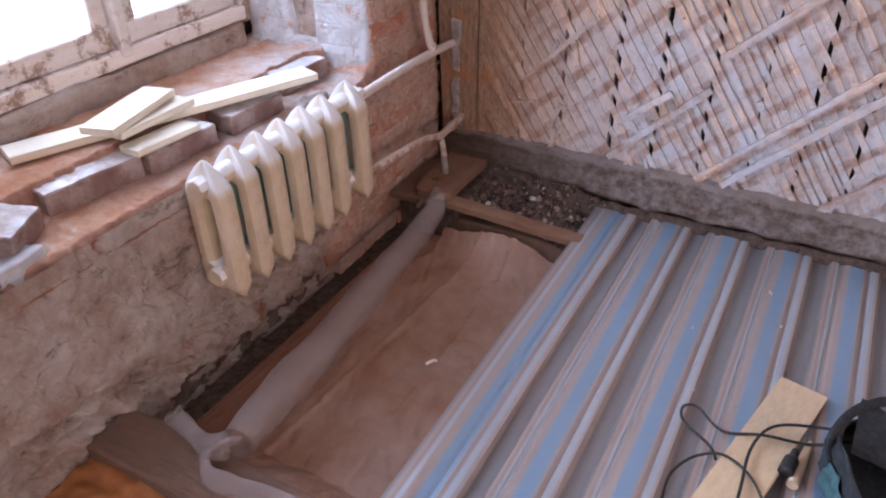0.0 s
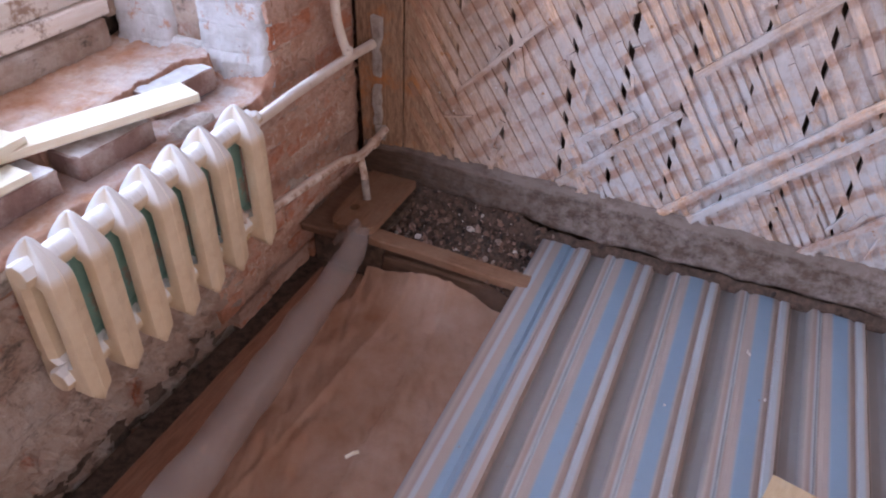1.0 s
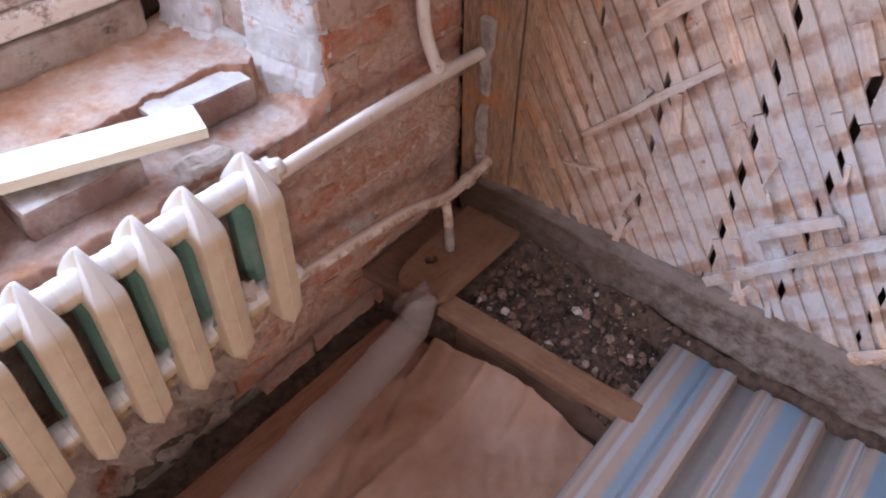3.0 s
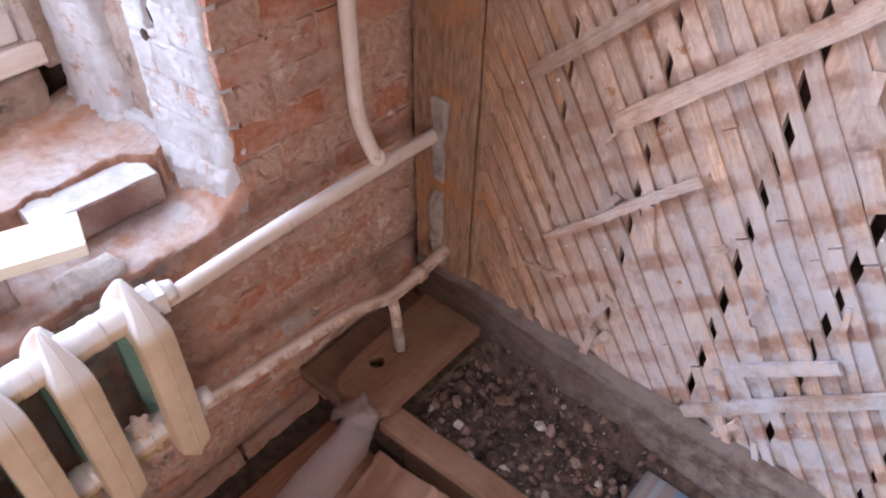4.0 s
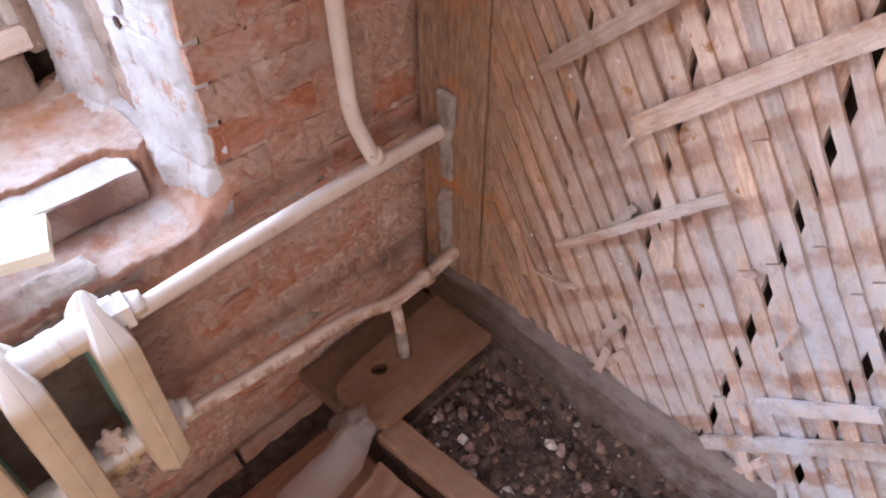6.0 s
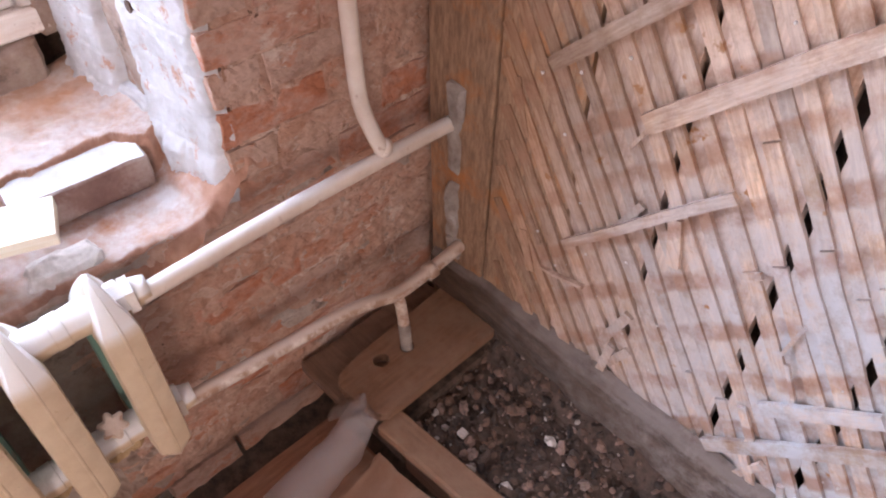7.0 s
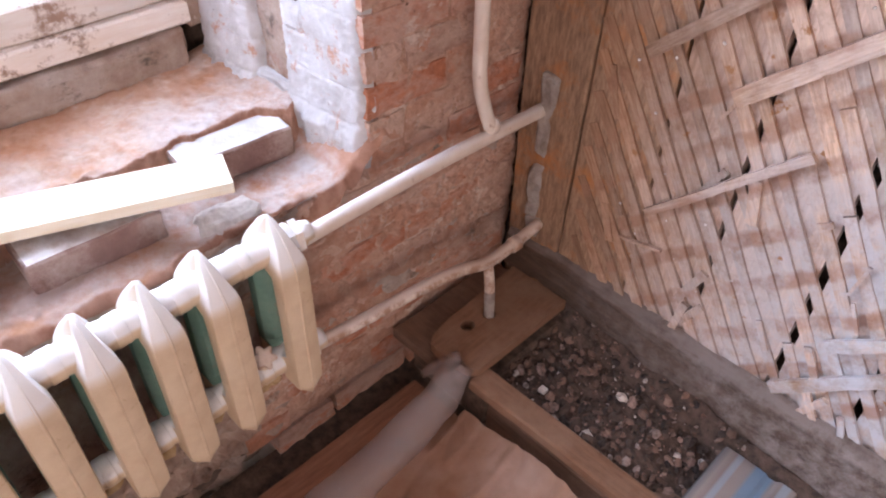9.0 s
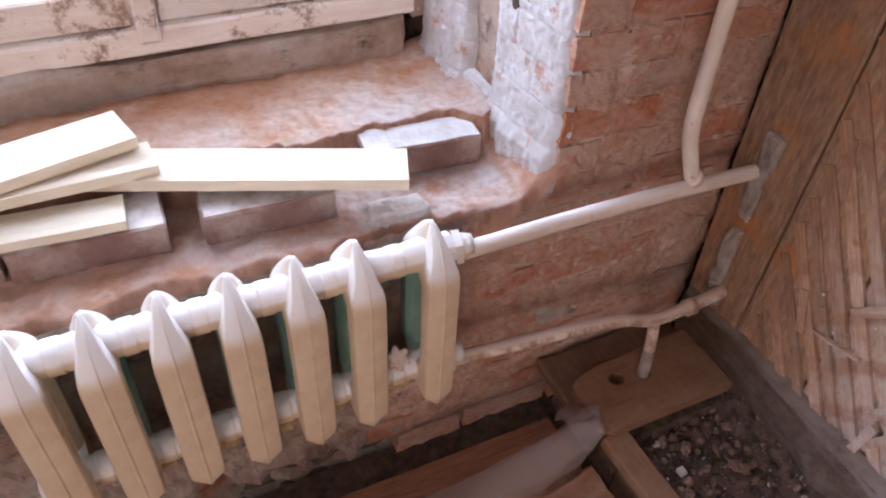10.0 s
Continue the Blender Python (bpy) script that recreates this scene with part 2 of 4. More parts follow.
def sheet_material():
    m, t, b = nodes_of("galvanised_steel")
    c = n_ramp(t, n_noise(t, 30, 3, 0.5), [(0.3, (0.60, 0.71, 0.88)), (0.7, (0.70, 0.80, 0.94))])
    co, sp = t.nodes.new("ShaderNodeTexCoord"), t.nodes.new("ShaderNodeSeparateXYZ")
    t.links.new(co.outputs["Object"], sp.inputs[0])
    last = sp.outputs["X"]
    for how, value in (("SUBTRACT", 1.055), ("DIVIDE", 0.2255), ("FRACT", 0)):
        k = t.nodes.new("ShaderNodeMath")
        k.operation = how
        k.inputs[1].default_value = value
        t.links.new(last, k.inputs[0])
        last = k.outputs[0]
    # Sky, glints and warm room reflections painted per rib; valleys mix dirt and shade.
    blue, pale, pink, dirt_shade = (0.50, 0.70, 0.92), (0.86, 0.92, 0.97), (0.84, 0.66, 0.54), (0.50, 0.445, 0.41)
    rib_reflections = n_ramp(t, last, [(0.0, dirt_shade), (0.10, dirt_shade), (0.15, pink), (0.21, (0.70, 0.50, 0.40)), (0.24, pale), (0.28, pale), (0.30, pink), (0.40, pink), (0.44, blue), (0.60, blue), (0.64, pink), (0.71, (0.70, 0.52, 0.42)), (0.73, pale), (0.79, pale), (0.82, pink), (0.88, pink), (0.91, dirt_shade), (1.0, dirt_shade)])
    c = n_mix(t, 0.80, c, rib_reflections)
    c = n_mix(t, n_step(t, n_noise(t, 38, 5, 0.7), 0.66, 0.74), c, (0.55, 0.47, 0.42))
    b.inputs["Metallic"].default_value = 0.38
    finish(t, b, c, n_ramp(t, n_noise(t, 6, 6, 0.7, (4, 0.3, 1)), [(0.3, (0.13,) * 3), (0.7, (0.22,) * 3)]), n_noise(t, 90, 3), 0.05, 0.002)
    return m


def film_material(name="polythene_film", clear=0.42, dark=(0.50, 0.265, 0.16), light=(0.68, 0.455, 0.345)):
    m, t, b = nodes_of(name)
    c = n_ramp(t, n_noise(t, 6, 6), [(0.3, dark), (0.7, light)])
    finish(t, b, c, 0.24, n_noise(t, 16, 7, 0.65, (1, 0.6, 1)), 0.9, 0.012)
    b.inputs["Specular IOR Level"].default_value = 0.6
    tr = t.nodes.new("ShaderNodeBsdfTransparent")
    tr.inputs[0].default_value = (0.92, 0.86, 0.82, 1)
    mx = t.nodes.new("ShaderNodeMixShader")
    mx.inputs[0].default_value = clear
    out = t.nodes["Material Output"]
    t.links.new(b.outputs[0], mx.inputs[1])
    t.links.new(tr.outputs[0], mx.inputs[2])
    t.links.new(mx.outputs[0], out.inputs["Surface"])
    return m


def plain_material(name, dark, light, rough=0.8, scale=20, bump=0.3, metal=0.0):
    m, t, b = nodes_of(name)
    b.inputs["Metallic"].default_value = metal
    finish(t, b, n_ramp(t, n_noise(t, scale, 6, 0.65), [(0.32, dark), (0.68, light)]), rough, n_noise(t, scale * 3, 6), bump, 0.004)
    return m


def rubble_material():
    m, t, b = nodes_of("rubble")
    c = n_ramp(t, n_island(t), [(0.0, (0.03, 0.022, 0.02)), (0.45, (0.10, 0.065, 0.05)), (0.72, (0.20, 0.12, 0.085)), (0.90, (0.30, 0.19, 0.15)), (0.970, (0.31, 0.25, 0.22)), (0.993, (0.62, 0.55, 0.50))])
    c = n_mix(t, n_step(t, n_noise(t, 60, 4), 0.5, 0.7), c, (0.085, 0.062, 0.05))
    finish(t, b, c, 0.95, n_noise(t, 120, 5), 0.5, 0.003)
    return m


BRICK, MORTAR, PLASTER, WHITEWASH, SILL = brick_material(), mortar_material("smeared_mortar", (0.70, 0.51, 0.41), (0.44, 0.25, 0.17)), plaster_material(), whitewash_material(), sill_material()
CORE = mortar_material("dark_mortar", (0.30, 0.22, 0.18), (0.10, 0.07, 0.055))
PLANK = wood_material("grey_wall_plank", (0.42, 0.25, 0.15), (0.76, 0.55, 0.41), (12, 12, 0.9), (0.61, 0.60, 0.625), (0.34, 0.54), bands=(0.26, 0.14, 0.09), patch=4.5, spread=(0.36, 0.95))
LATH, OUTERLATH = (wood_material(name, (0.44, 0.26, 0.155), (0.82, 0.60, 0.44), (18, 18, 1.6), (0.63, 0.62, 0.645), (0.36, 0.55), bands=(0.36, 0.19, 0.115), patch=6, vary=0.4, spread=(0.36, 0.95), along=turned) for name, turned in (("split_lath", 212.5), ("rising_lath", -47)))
BEAM = wood_material("dusty_beam", (0.075, 0.048, 0.034), (0.18, 0.122, 0.09), (1.2, 9, 9), (0.32, 0.27, 0.25), (0.42, 0.66), patch=22, spread=(0.15, 0.95), settled=(0.205, 0.163, 0.143))
JOIST = wood_material("dusty_joist", (0.11, 0.062, 0.042), (0.22, 0.125, 0.08), (1.2, 12, 12), (0.25, 0.145, 0.095), (0.45, 0.62))
BOARD = wood_material("dusty_board", (0.15, 0.07, 0.036), (0.27, 0.138, 0.075), (12, 1.2, 12), (0.31, 0.18, 0.112), (0.42, 0.60))
POST = wood_material("stained_corner_board", (0.17, 0.098, 0.058), (0.46, 0.29, 0.18), (9, 9, 2.2), (0.50, 0.20, 0.06), (0.50, 0.66), patch=7)
SUBFLOOR = wood_material("brown_subfloor", (0.19, 0.08, 0.045), (0.33, 0.15, 0.085), (10, 1, 10), (0.30, 0.15, 0.09), (0.48, 0.66))
PINE = wood_material("fresh_pine", (0.80, 0.69, 0.51), (0.87, 0.80, 0.66), (9, 0.9, 14), None, rough=0.55, vary=0.08)
OFFCUT = wood_material("pine_offcut", (0.62, 0.42, 0.24), (0.74, 0.56, 0.36), (6, 2, 12), (0.62, 0.47, 0.34), (0.55, 0.70), rough=0.6, vary=0.05)
FRAMEWOOD = wood_material("peeling_window_paint", (0.76, 0.65, 0.57), (0.90, 0.85, 0.81), (9, 1.5, 9), (0.42, 0.275, 0.20), (0.51, 0.59), scale=5, patch=9)
RADIATOR, GREEN, PIPE, SHEET = radiator_material(), green_material(), pipe_material(), sheet_material()
OLDPIPE = pipe_material("worn_steel_pipe", (0.40, 0.58), (0.62, 0.50, 0.42))
FILM, ROLL = film_material(), film_material("rolled_film", 0.60, (0.36, 0.295, 0.27), (0.53, 0.455, 0.43))
RUBBLE = rubble_material()
# dark brown also stands for the shade inside plank joints and hollows
DARKBROWN = plain_material("dark_brown", (0.04, 0.028, 0.022), (0.16, 0.105, 0.075), 0.98, 30, 0.9)
EARTH = plain_material("earth_fill", (0.045, 0.03, 0.024), (0.15, 0.098, 0.074), 0.98, 45, 0.9)
FOAM = plain_material("yellow_foam", (0.48, 0.33, 0.17), (0.66, 0.50, 0.30), 0.9, 40, 0.8)
ORANGE = plain_material("orange_board", (0.26, 0.075, 0.018), (0.58, 0.24, 0.07), 0.6, 5, 0.8)
ROOMWALL = plain_material("old_room_plaster", (0.50, 0.34, 0.24), (0.64, 0.47, 0.35), 0.9, 4, 0.4)
CEILING = plain_material("whitewashed_ceiling", (0.70, 0.68, 0.66), (0.80, 0.78, 0.76), 0.9, 5, 0.3)
CLOTH = plain_material("black_canvas", (0.012, 0.014, 0.016), (0.035, 0.038, 0.042), 0.85, 60, 0.5)
TEAL = plain_material("teal_canvas", (0.035, 0.085, 0.09), (0.08, 0.16, 0.165), 0.8, 50, 0.5)
RUBBER = plain_material("black_rubber", (0.012, 0.011, 0.011), (0.03, 0.028, 0.027), 0.5, 30, 0.1)
RUST = plain_material("rusty_iron", (0.07, 0.04, 0.03), (0.17, 0.11, 0.09), 0.7, 50, 0.4, 0.5)
CHIP = plain_material("plaster_crumb", (0.55, 0.49, 0.45), (0.78, 0.73, 0.69), 0.9, 60, 0.4)
GREYSTRIP = mortar_material("grey_cement_dab", (0.50, 0.45, 0.41), (0.26, 0.21, 0.18))
SKYCARD, t_, b_ = nodes_of("bright_sky")
b_.inputs["Emission Color"].default_value, b_.inputs["Emission Strength"].default_value = (0.95, 0.98, 1.0, 1), 3.0
b_.inputs["Base Color"].default_value = (0.8, 0.85, 0.9, 1)
GLASS, t_, b_ = nodes_of("window_glass")
b_.inputs["Transmission Weight"].default_value, b_.inputs["Roughness"].default_value, b_.inputs["IOR"].default_value = 1.0, 0.03, 1.45

# ---------- shape helpers ----------


def mesh_of(bm, name, material, smooth=False):
    me = bpy.data.meshes.new(name)
    bmesh.ops.recalc_face_normals(bm, faces=bm.faces)
    bm.to_mesh(me)
    bm.free()
    me.materials.append(material)
    if smooth:
        me.shade_smooth()
    return me


def part(name, bm, material, parent=None, label="", smooth=False):
    """One bmesh as one mesh object, under a thing or a part."""
    ob = new(name, bm if isinstance(bm, bpy.types.Mesh) else mesh_of(bm, name, material, smooth))
    ob.parent = parent
    return tagged(ob, label)


def thing(name, label, category, group="", at=None):
    ob = new(name)
    if at is not None:
        ob.matrix_world = at
    return tagged(ob, label, category, group)


def structure(name, bm, material, label="", smooth=False):
    return tagged(part(name, bm, material, None, label, smooth), kind="structure", category=name.split("_")[0])


def box(lo, hi, bevel=0.0, bm=None, m=None):
    bm = bm or bmesh.new()
    made = bmesh.ops.create_cube(bm, size=1)["verts"]
    lo, hi = Vector(lo), Vector(hi)
    for v in made:
        v.co = Vector([lo[i] + (v.co[i] + 0.5) * (hi[i] - lo[i]) for i in range(3)])
    if bevel:
        edges = {e for v in made for e in v.link_edges}
        done = bmesh.ops.bevel(bm, geom=list(edges), offset=bevel, segments=2, affect="EDGES", profile=0.6)
        made = list({v for f in done["faces"] for v in f.verts} | {v for v in made if v.is_valid})
    if m:
        bmesh.ops.transform(bm, matrix=m, verts=made)
    return bm


def rough_box(lo, hi, cuts=3, amount=0.004, bevel=0.006, seed=0, scale=14, m=None):
    """A worn block: bevelled, cut up and pushed about."""
    bm = box(lo, hi)
    bmesh.ops.bevel(bm, geom=bm.edges[:], offset=bevel, segments=1, affect="EDGES")
    if cuts:
        bmesh.ops.subdivide_edges(bm, edges=[e for e in bm.edges if e.calc_length() > bevel * 2.5], cuts=cuts, use_grid_fill=True)
    off = Vector((seed * 7.3, seed * 3.1, seed * 1.7))
    for v in bm.verts:
        v.co += noise.noise_vector(v.co * scale + off) * amount + noise.noise_vector(v.co * scale * 4 + off) * amount * 0.35
    if m:
        bmesh.ops.transform(bm, matrix=m, verts=bm.verts)
    return bm


def grid(nu, nv, place):
    """A sheet of quads; place(u, v) gives a point for u, v from 0 to 1."""
    bm = bmesh.new()
    vs = [[bm.verts.new(place(i / nu, j / nv)) for j in range(nv + 1)] for i in range(nu + 1)]
    for i in range(nu):
        for j in range(nv):
            bm.faces.new((vs[i][j], vs[i + 1][j], vs[i + 1][j + 1], vs[i][j + 1]))
    return bm


def tube(points, radius, sides=14, bm=None, caps=True, flat=1.0):
    """A smooth tube along points; radius a number or one per point."""
    pts = [Vector(p) for p in points]
    rad = radius if isinstance(radius, (list, tuple)) else [radius] * len(pts)
    fine, fr = [], []
    for i in range(len(pts) - 1):
        p0, p1, p2, p3 = pts[max(i - 1, 0)], pts[i], pts[i + 1], pts[min(i + 2, len(pts) - 1)]
        steps = 1 if len(pts) == 2 else 6
        for k in range(steps):
            s = k / steps
            fine.append(0.5 * (2 * p1 + (p2 - p0) * s + (2 * p0 - 5 * p1 + 4 * p2 - p3) * s**2 + (3 * p1 - p0 - 3 * p2 + p3) * s**3))
            fr.append(rad[i] + (rad[i + 1] - rad[i]) * s)
    fine.append(pts[-1])
    fr.append(rad[-1])
    bm = bm or bmesh.new()
    rings, side = [], None
    for i, p in enumerate(fine):
        d = (fine[min(i + 1, len(fine) - 1)] - fine[max(i - 1, 0)]).normalized()
        if side is None:
            side = d.orthogonal().normalized()
        side = (side - d * side.dot(d)).normalized()
        up = d.cross(side)
        rings.append([bm.verts.new(p + fr[i] * (math.cos(a) * side + flat * math.sin(a) * up)) for a in (2 * math.pi * k / sides for k in range(sides))])
    for a, b in zip(rings, rings[1:]):
        for k in range(sides):
            bm.faces.new((a[k], a[(k + 1) % sides], b[(k + 1) % sides], b[k]))
    if caps:
        bm.faces.new(rings[0][::-1])
        bm.faces.new(rings[-1])
    return bm


def fbm(x, y, z, octaves=4):
    return noise.fractal(Vector((x, y, z)), 1.0, 2.0, octaves)


# ---------- setting ----------
FACE = 0.045          # the window wall's inner face
REVEAL = -0.415       # the window's edge beside the corner
LEAN = 0.037          # the lath wall leans back a little


def on_lath(u, w, d=0.0):
    """A point of the lath wall: along, up, and out into the room."""
    return Vector((u - 0.036 * w, LEAN * w - d, 0.978 * w))


# window wall: masonry core round two openings
core = bmesh.new()
for lo, hi in (
    ((-0.62, REVEAL + 0.05, -0.4), (FACE - 0.045, 0.12, 2.75)),
    ((-0.62, -2.0, -0.4), (FACE - 0.08, REVEAL + 0.05, 0.44)),
    ((-0.62, -2.0, 2.1), (FACE, REVEAL + 0.05, 2.75)),
    ((-0.62, -3.3, -0.4), (FACE - 0.08, -2.0, 0.5)),
    ((-0.62, -3.3, 0.5), (FACE - 0.012, -2.0, 2.75)),
    ((-0.62, -4.8, -0.4), (FACE, -3.3, 0.5)),
    ((-0.62, -4.8, 2.2), (FACE, -3.3, 2.75)),
    ((-0.62, -5.6, -0.4), (FACE, -4.8, 2.75)),
):
    box(lo, hi, bm=core)
wall_window = structure("wall_window", core, CORE, "thick old brick wall with lime mortar and dust")


def plaster_face(u, v):
    y, z = 0.05 - u * 3.35, -0.34 + v * 0.835
    bare = max(0.0, min(1.0, (y + 0.78) / 0.16 + fbm(y * 5, z * 5, 3) * 0.8))
    x = FACE + 0.004 - 0.018 * bare + 0.010 * fbm(y * 6, z * 6, 1, 5) + 0.006 * fbm(y * 25, z * 25, 2, 3)
    low = max(0.0, min(1.0, (0.07 + 0.07 * fbm(y * 4, 2, 2) - z) / 0.04))
    x += low * (0.040 * fbm(y * 13, z * 30, 7, 5) - 0.026)
    flake = fbm(y * 7, z * 7, 17, 3)
    x -= 0.007 * max(0.0, min(1.0, (flake - 0.18) / 0.03))
    x -= 0.055 * max(0.0, min(1.0, (-0.150 + 0.016 * fbm(y * 6, 5, 1) - z) / 0.018))
    return Vector((x, y, z))


structure("wall_window_plaster", grid(330, 90, plaster_face), PLASTER, "cracked brown plaster with bare brick patches under the window")

def smear_face(u, v):
    y, z = 0.06 - u * 0.47, 0.49 + v * 1.7
    return Vector((FACE - 0.0055 + 0.0060 * fbm(y * 11, z * 15, 31, 5) + 0.005 * fbm(y * 32, z * 40, 5, 4), y, z))


def smear_low(u, v):
    y, z = 0.06 - u * 0.90, -0.25 + v * 0.745
    ledge = 0.016 * max(0.0, 1 - abs(z - 0.372 - 0.05 * (y + 0.3)) / 0.012) + 0.010 * max(0.0, min(1.0, (0.36 - z) / 0.01)) * max(0.0, min(1.0, (z - 0.10) / 0.05))
    return Vector((FACE - 0.012 + 0.008 * fbm(y * 11, z * 15, 23, 5) + 0.006 * fbm(y * 32, z * 40, 9, 4) + ledge * (0.6 + 0.8 * fbm(y * 9, z * 3, 4)) - 0.055 * max(0.0, min(1.0, (-0.150 + 0.016 * fbm(y * 6, 5, 1) - z) / 0.018)), y, z))


structure("wall_window_mortar", grid(110, 360, smear_face), MORTAR, "smeared dusty mortar over the old bricks")
structure("wall_window_mortar_low", grid(190, 170, smear_low), MORTAR, "smeared dusty mortar behind the pipes")

# lath wall: vertical planks; dark sheets behind stand for shade in the open joints
structure("wall_lath_backing", box((-0.6, 0.11, -0.4), (4.6, 0.2, 2.75)), DARKBROWN, "dark sheet behind the wall planks, standing for shade in their joints")
wall_lath = structure("wall_lath", box((-0.3, 0.075, -0.3), (4.55, 0.105, 2.75)), DARKBROWN, "wall of vertical planks under diagonal lath")

# other walls, ceiling, floor
structure("wall_side", box((4.5, -5.5, -0.4), (4.65, 0.2, 0.8)), ROOMWALL, "plain old plaster wall")
for i, (lo, hi) in enumerate((((4.5, -5.5, 0.8), (4.65, -4.5, 2.75)), ((4.5, -2.7, 0.8), (4.65, 0.2, 2.75)), ((4.5, -4.5, 2.25), (4.65, -2.7, 2.75)))):
    structure("wall_side_%d" % (i + 1), box(lo, hi), ROOMWALL, "plain old plaster wall round the unseen side opening")
structure("wall_rear", box((-0.6, -5.65, -0.4), (4.65, -5.5, 2.75)), ROOMWALL, "plain old plaster wall")
structure("ceiling", box((-0.62, -5.65, 2.75), (4.65, 0.2, 2.9)), CEILING, "whitewashed ceiling")


def ground(u, v):
    x, y = 0.0 + u * 4.55, 0.12 - v * 5.7
    return Vector((x, y, -0.262 + 0.006 * fbm(x * 5, y * 5, 1)))


structure("floor", grid(60, 80, ground), DARKBROWN, "dark subfloor under the joists")

# near window: frame, sashes and panes
FX = -0.53
window_1 = tagged(new("window_1"), "old two-leaf window in a peeling cream wooden frame", "window", kind="structure")


def frame_bar(name, lo, hi, parent, seed, label=""):
    return part(name, rough_box(lo, hi, 2, 0.003, 0.006, seed, 9), FRAMEWOOD, parent, label)


WB, WT, WR, WL, WM = 0.665, 2.06, -0.485, -1.71, -1.098
outer = frame_bar("frame_bottom", (FX - 0.09, WL, WB), (FX + 0.03, WR, WB + 0.055), window_1, 1)
frame_bar("frame_top", (FX - 0.09, WL, WT), (FX + 0.03, WR, WT + 0.06), window_1, 2)
frame_bar("frame_jamb", (FX - 0.09, WR - 0.055, WB + 0.056), (FX + 0.028, WR, WT - 0.001), window_1, 3)
frame_bar("frame_jamb", (FX - 0.09, WL, WB + 0.056), (FX + 0.028, WL + 0.055, WT - 0.001), window_1, 4)
frame_bar("centre_post", (FX - 0.06, WM - 0.022, WB + 0.03), (FX + 0.045, WM + 0.022, WT - 0.001), window_1, 5)
for y0, y1 in ((WM + 0.024, WR - 0.058), (WL + 0.058, WM - 0.024)):
    z0, z1 = WB + 0.058, WT - 0.003
    sash = frame_bar("sash", (FX - 0.035, y0, z0), (FX + 0.012, y1, z0 + 0.075), window_1, 6)
    frame_bar("sash_top", (FX - 0.035, y0, z1 - 0.06), (FX + 0.012, y1, z1), sash, 7)
    frame_bar("sash_stile", (FX - 0.035, y0, z0 + 0.076), (FX + 0.010, y0 + 0.062, z1 - 0.061), sash, 8)
    frame_bar("sash_stile", (FX - 0.035, y1 - 0.062, z0 + 0.076), (FX + 0.010, y1, z1 - 0.061), sash, 9)
    pane = part("pane", box((FX - 0.014, y0 + 0.05, z0 + 0.06), (FX - 0.010, y1 - 0.05, z1 - 0.05)), GLASS, window_1)
    pane.visible_shadow = False
structure("window_apron", rough_box((FX - 0.08, -1.95, 0.50), (FX + 0.045, -0.535, WB - 0.002), 8, 0.016, 0.01, 12, 11), PLASTER, "rough brick and mortar strip under the window frame")
backdrop = structure("backdrop", box((-3.0, -9.0, -1.0), (-2.95, 4.0, 5.0)), SKYCARD, "bright overcast sky outside")

# sill: a broken upper bed and a lower ledge in front


def sill_edge(y):
    return -0.197 + 0.026 * fbm(y * 7, 2.2, 0.3) + 0.012 * fbm(y * 34, 1.2, 0.3) + 0.05 * max(0.0, 1 - abs(y + 0.50) / 0.05)


def sill_place(u, v):
    x, y = -0.53 + u * 0.585, REVEAL + 0.045 - v * 1.63
    step = max(0.0, min(1.0, (sill_edge(y) - x) / 0.012 + 0.5))
    cavity = max(0.0, 1 - ((x + 0.115) / 0.060) ** 2 - ((y + 0.425) / 0.055) ** 2)
    # the ledge sweeps up to the reveal in a smooth lime fillet
    sweep = max(0.0, min(1.0, (y + 0.575) / 0.165)) ** 2.2
    ledge = 0.494 + 0.115 * sweep
    bed = 0.580 + 0.035 * sweep
    z = ledge + max(0.0, bed - ledge) * step
    z -= 0.075 * min(1.0, 1.8 * cavity)
    z += 0.006 * fbm(x * 13, y * 13, 3, 5) + 0.003 * fbm(x * 50, y * 50, 4, 3)
    front = max(0.0, min(1.0, (x - (0.008 + 0.024 * max(0.0, min(1.0, (y + 0.66) / 0.10)) + 0.022 * fbm(y * 7, 4, 1) + 0.01 * fbm(y * 26, 3, 1))) / 0.03))
    z -= 0.055 * front**1.5
    return Vector((x, y, z))


structure("window_sill", grid(150, 330, sill_place), SILL, "broken dusty mortar window sill with a lower ledge", True)

# reveal beside the corner: whitewashed bricks, a bare slot, and a core behind
reveal = structure("wall_reveal", box((-0.52, REVEAL - 0.006, 0.62), (FACE - 0.040, REVEAL + 0.06, 2.1)), WHITEWASH, "window reveal of whitewashed brick with a bare slot")


def reveal_y(x):
    return REVEAL - 0.018 + 0.085 * (x - FACE)


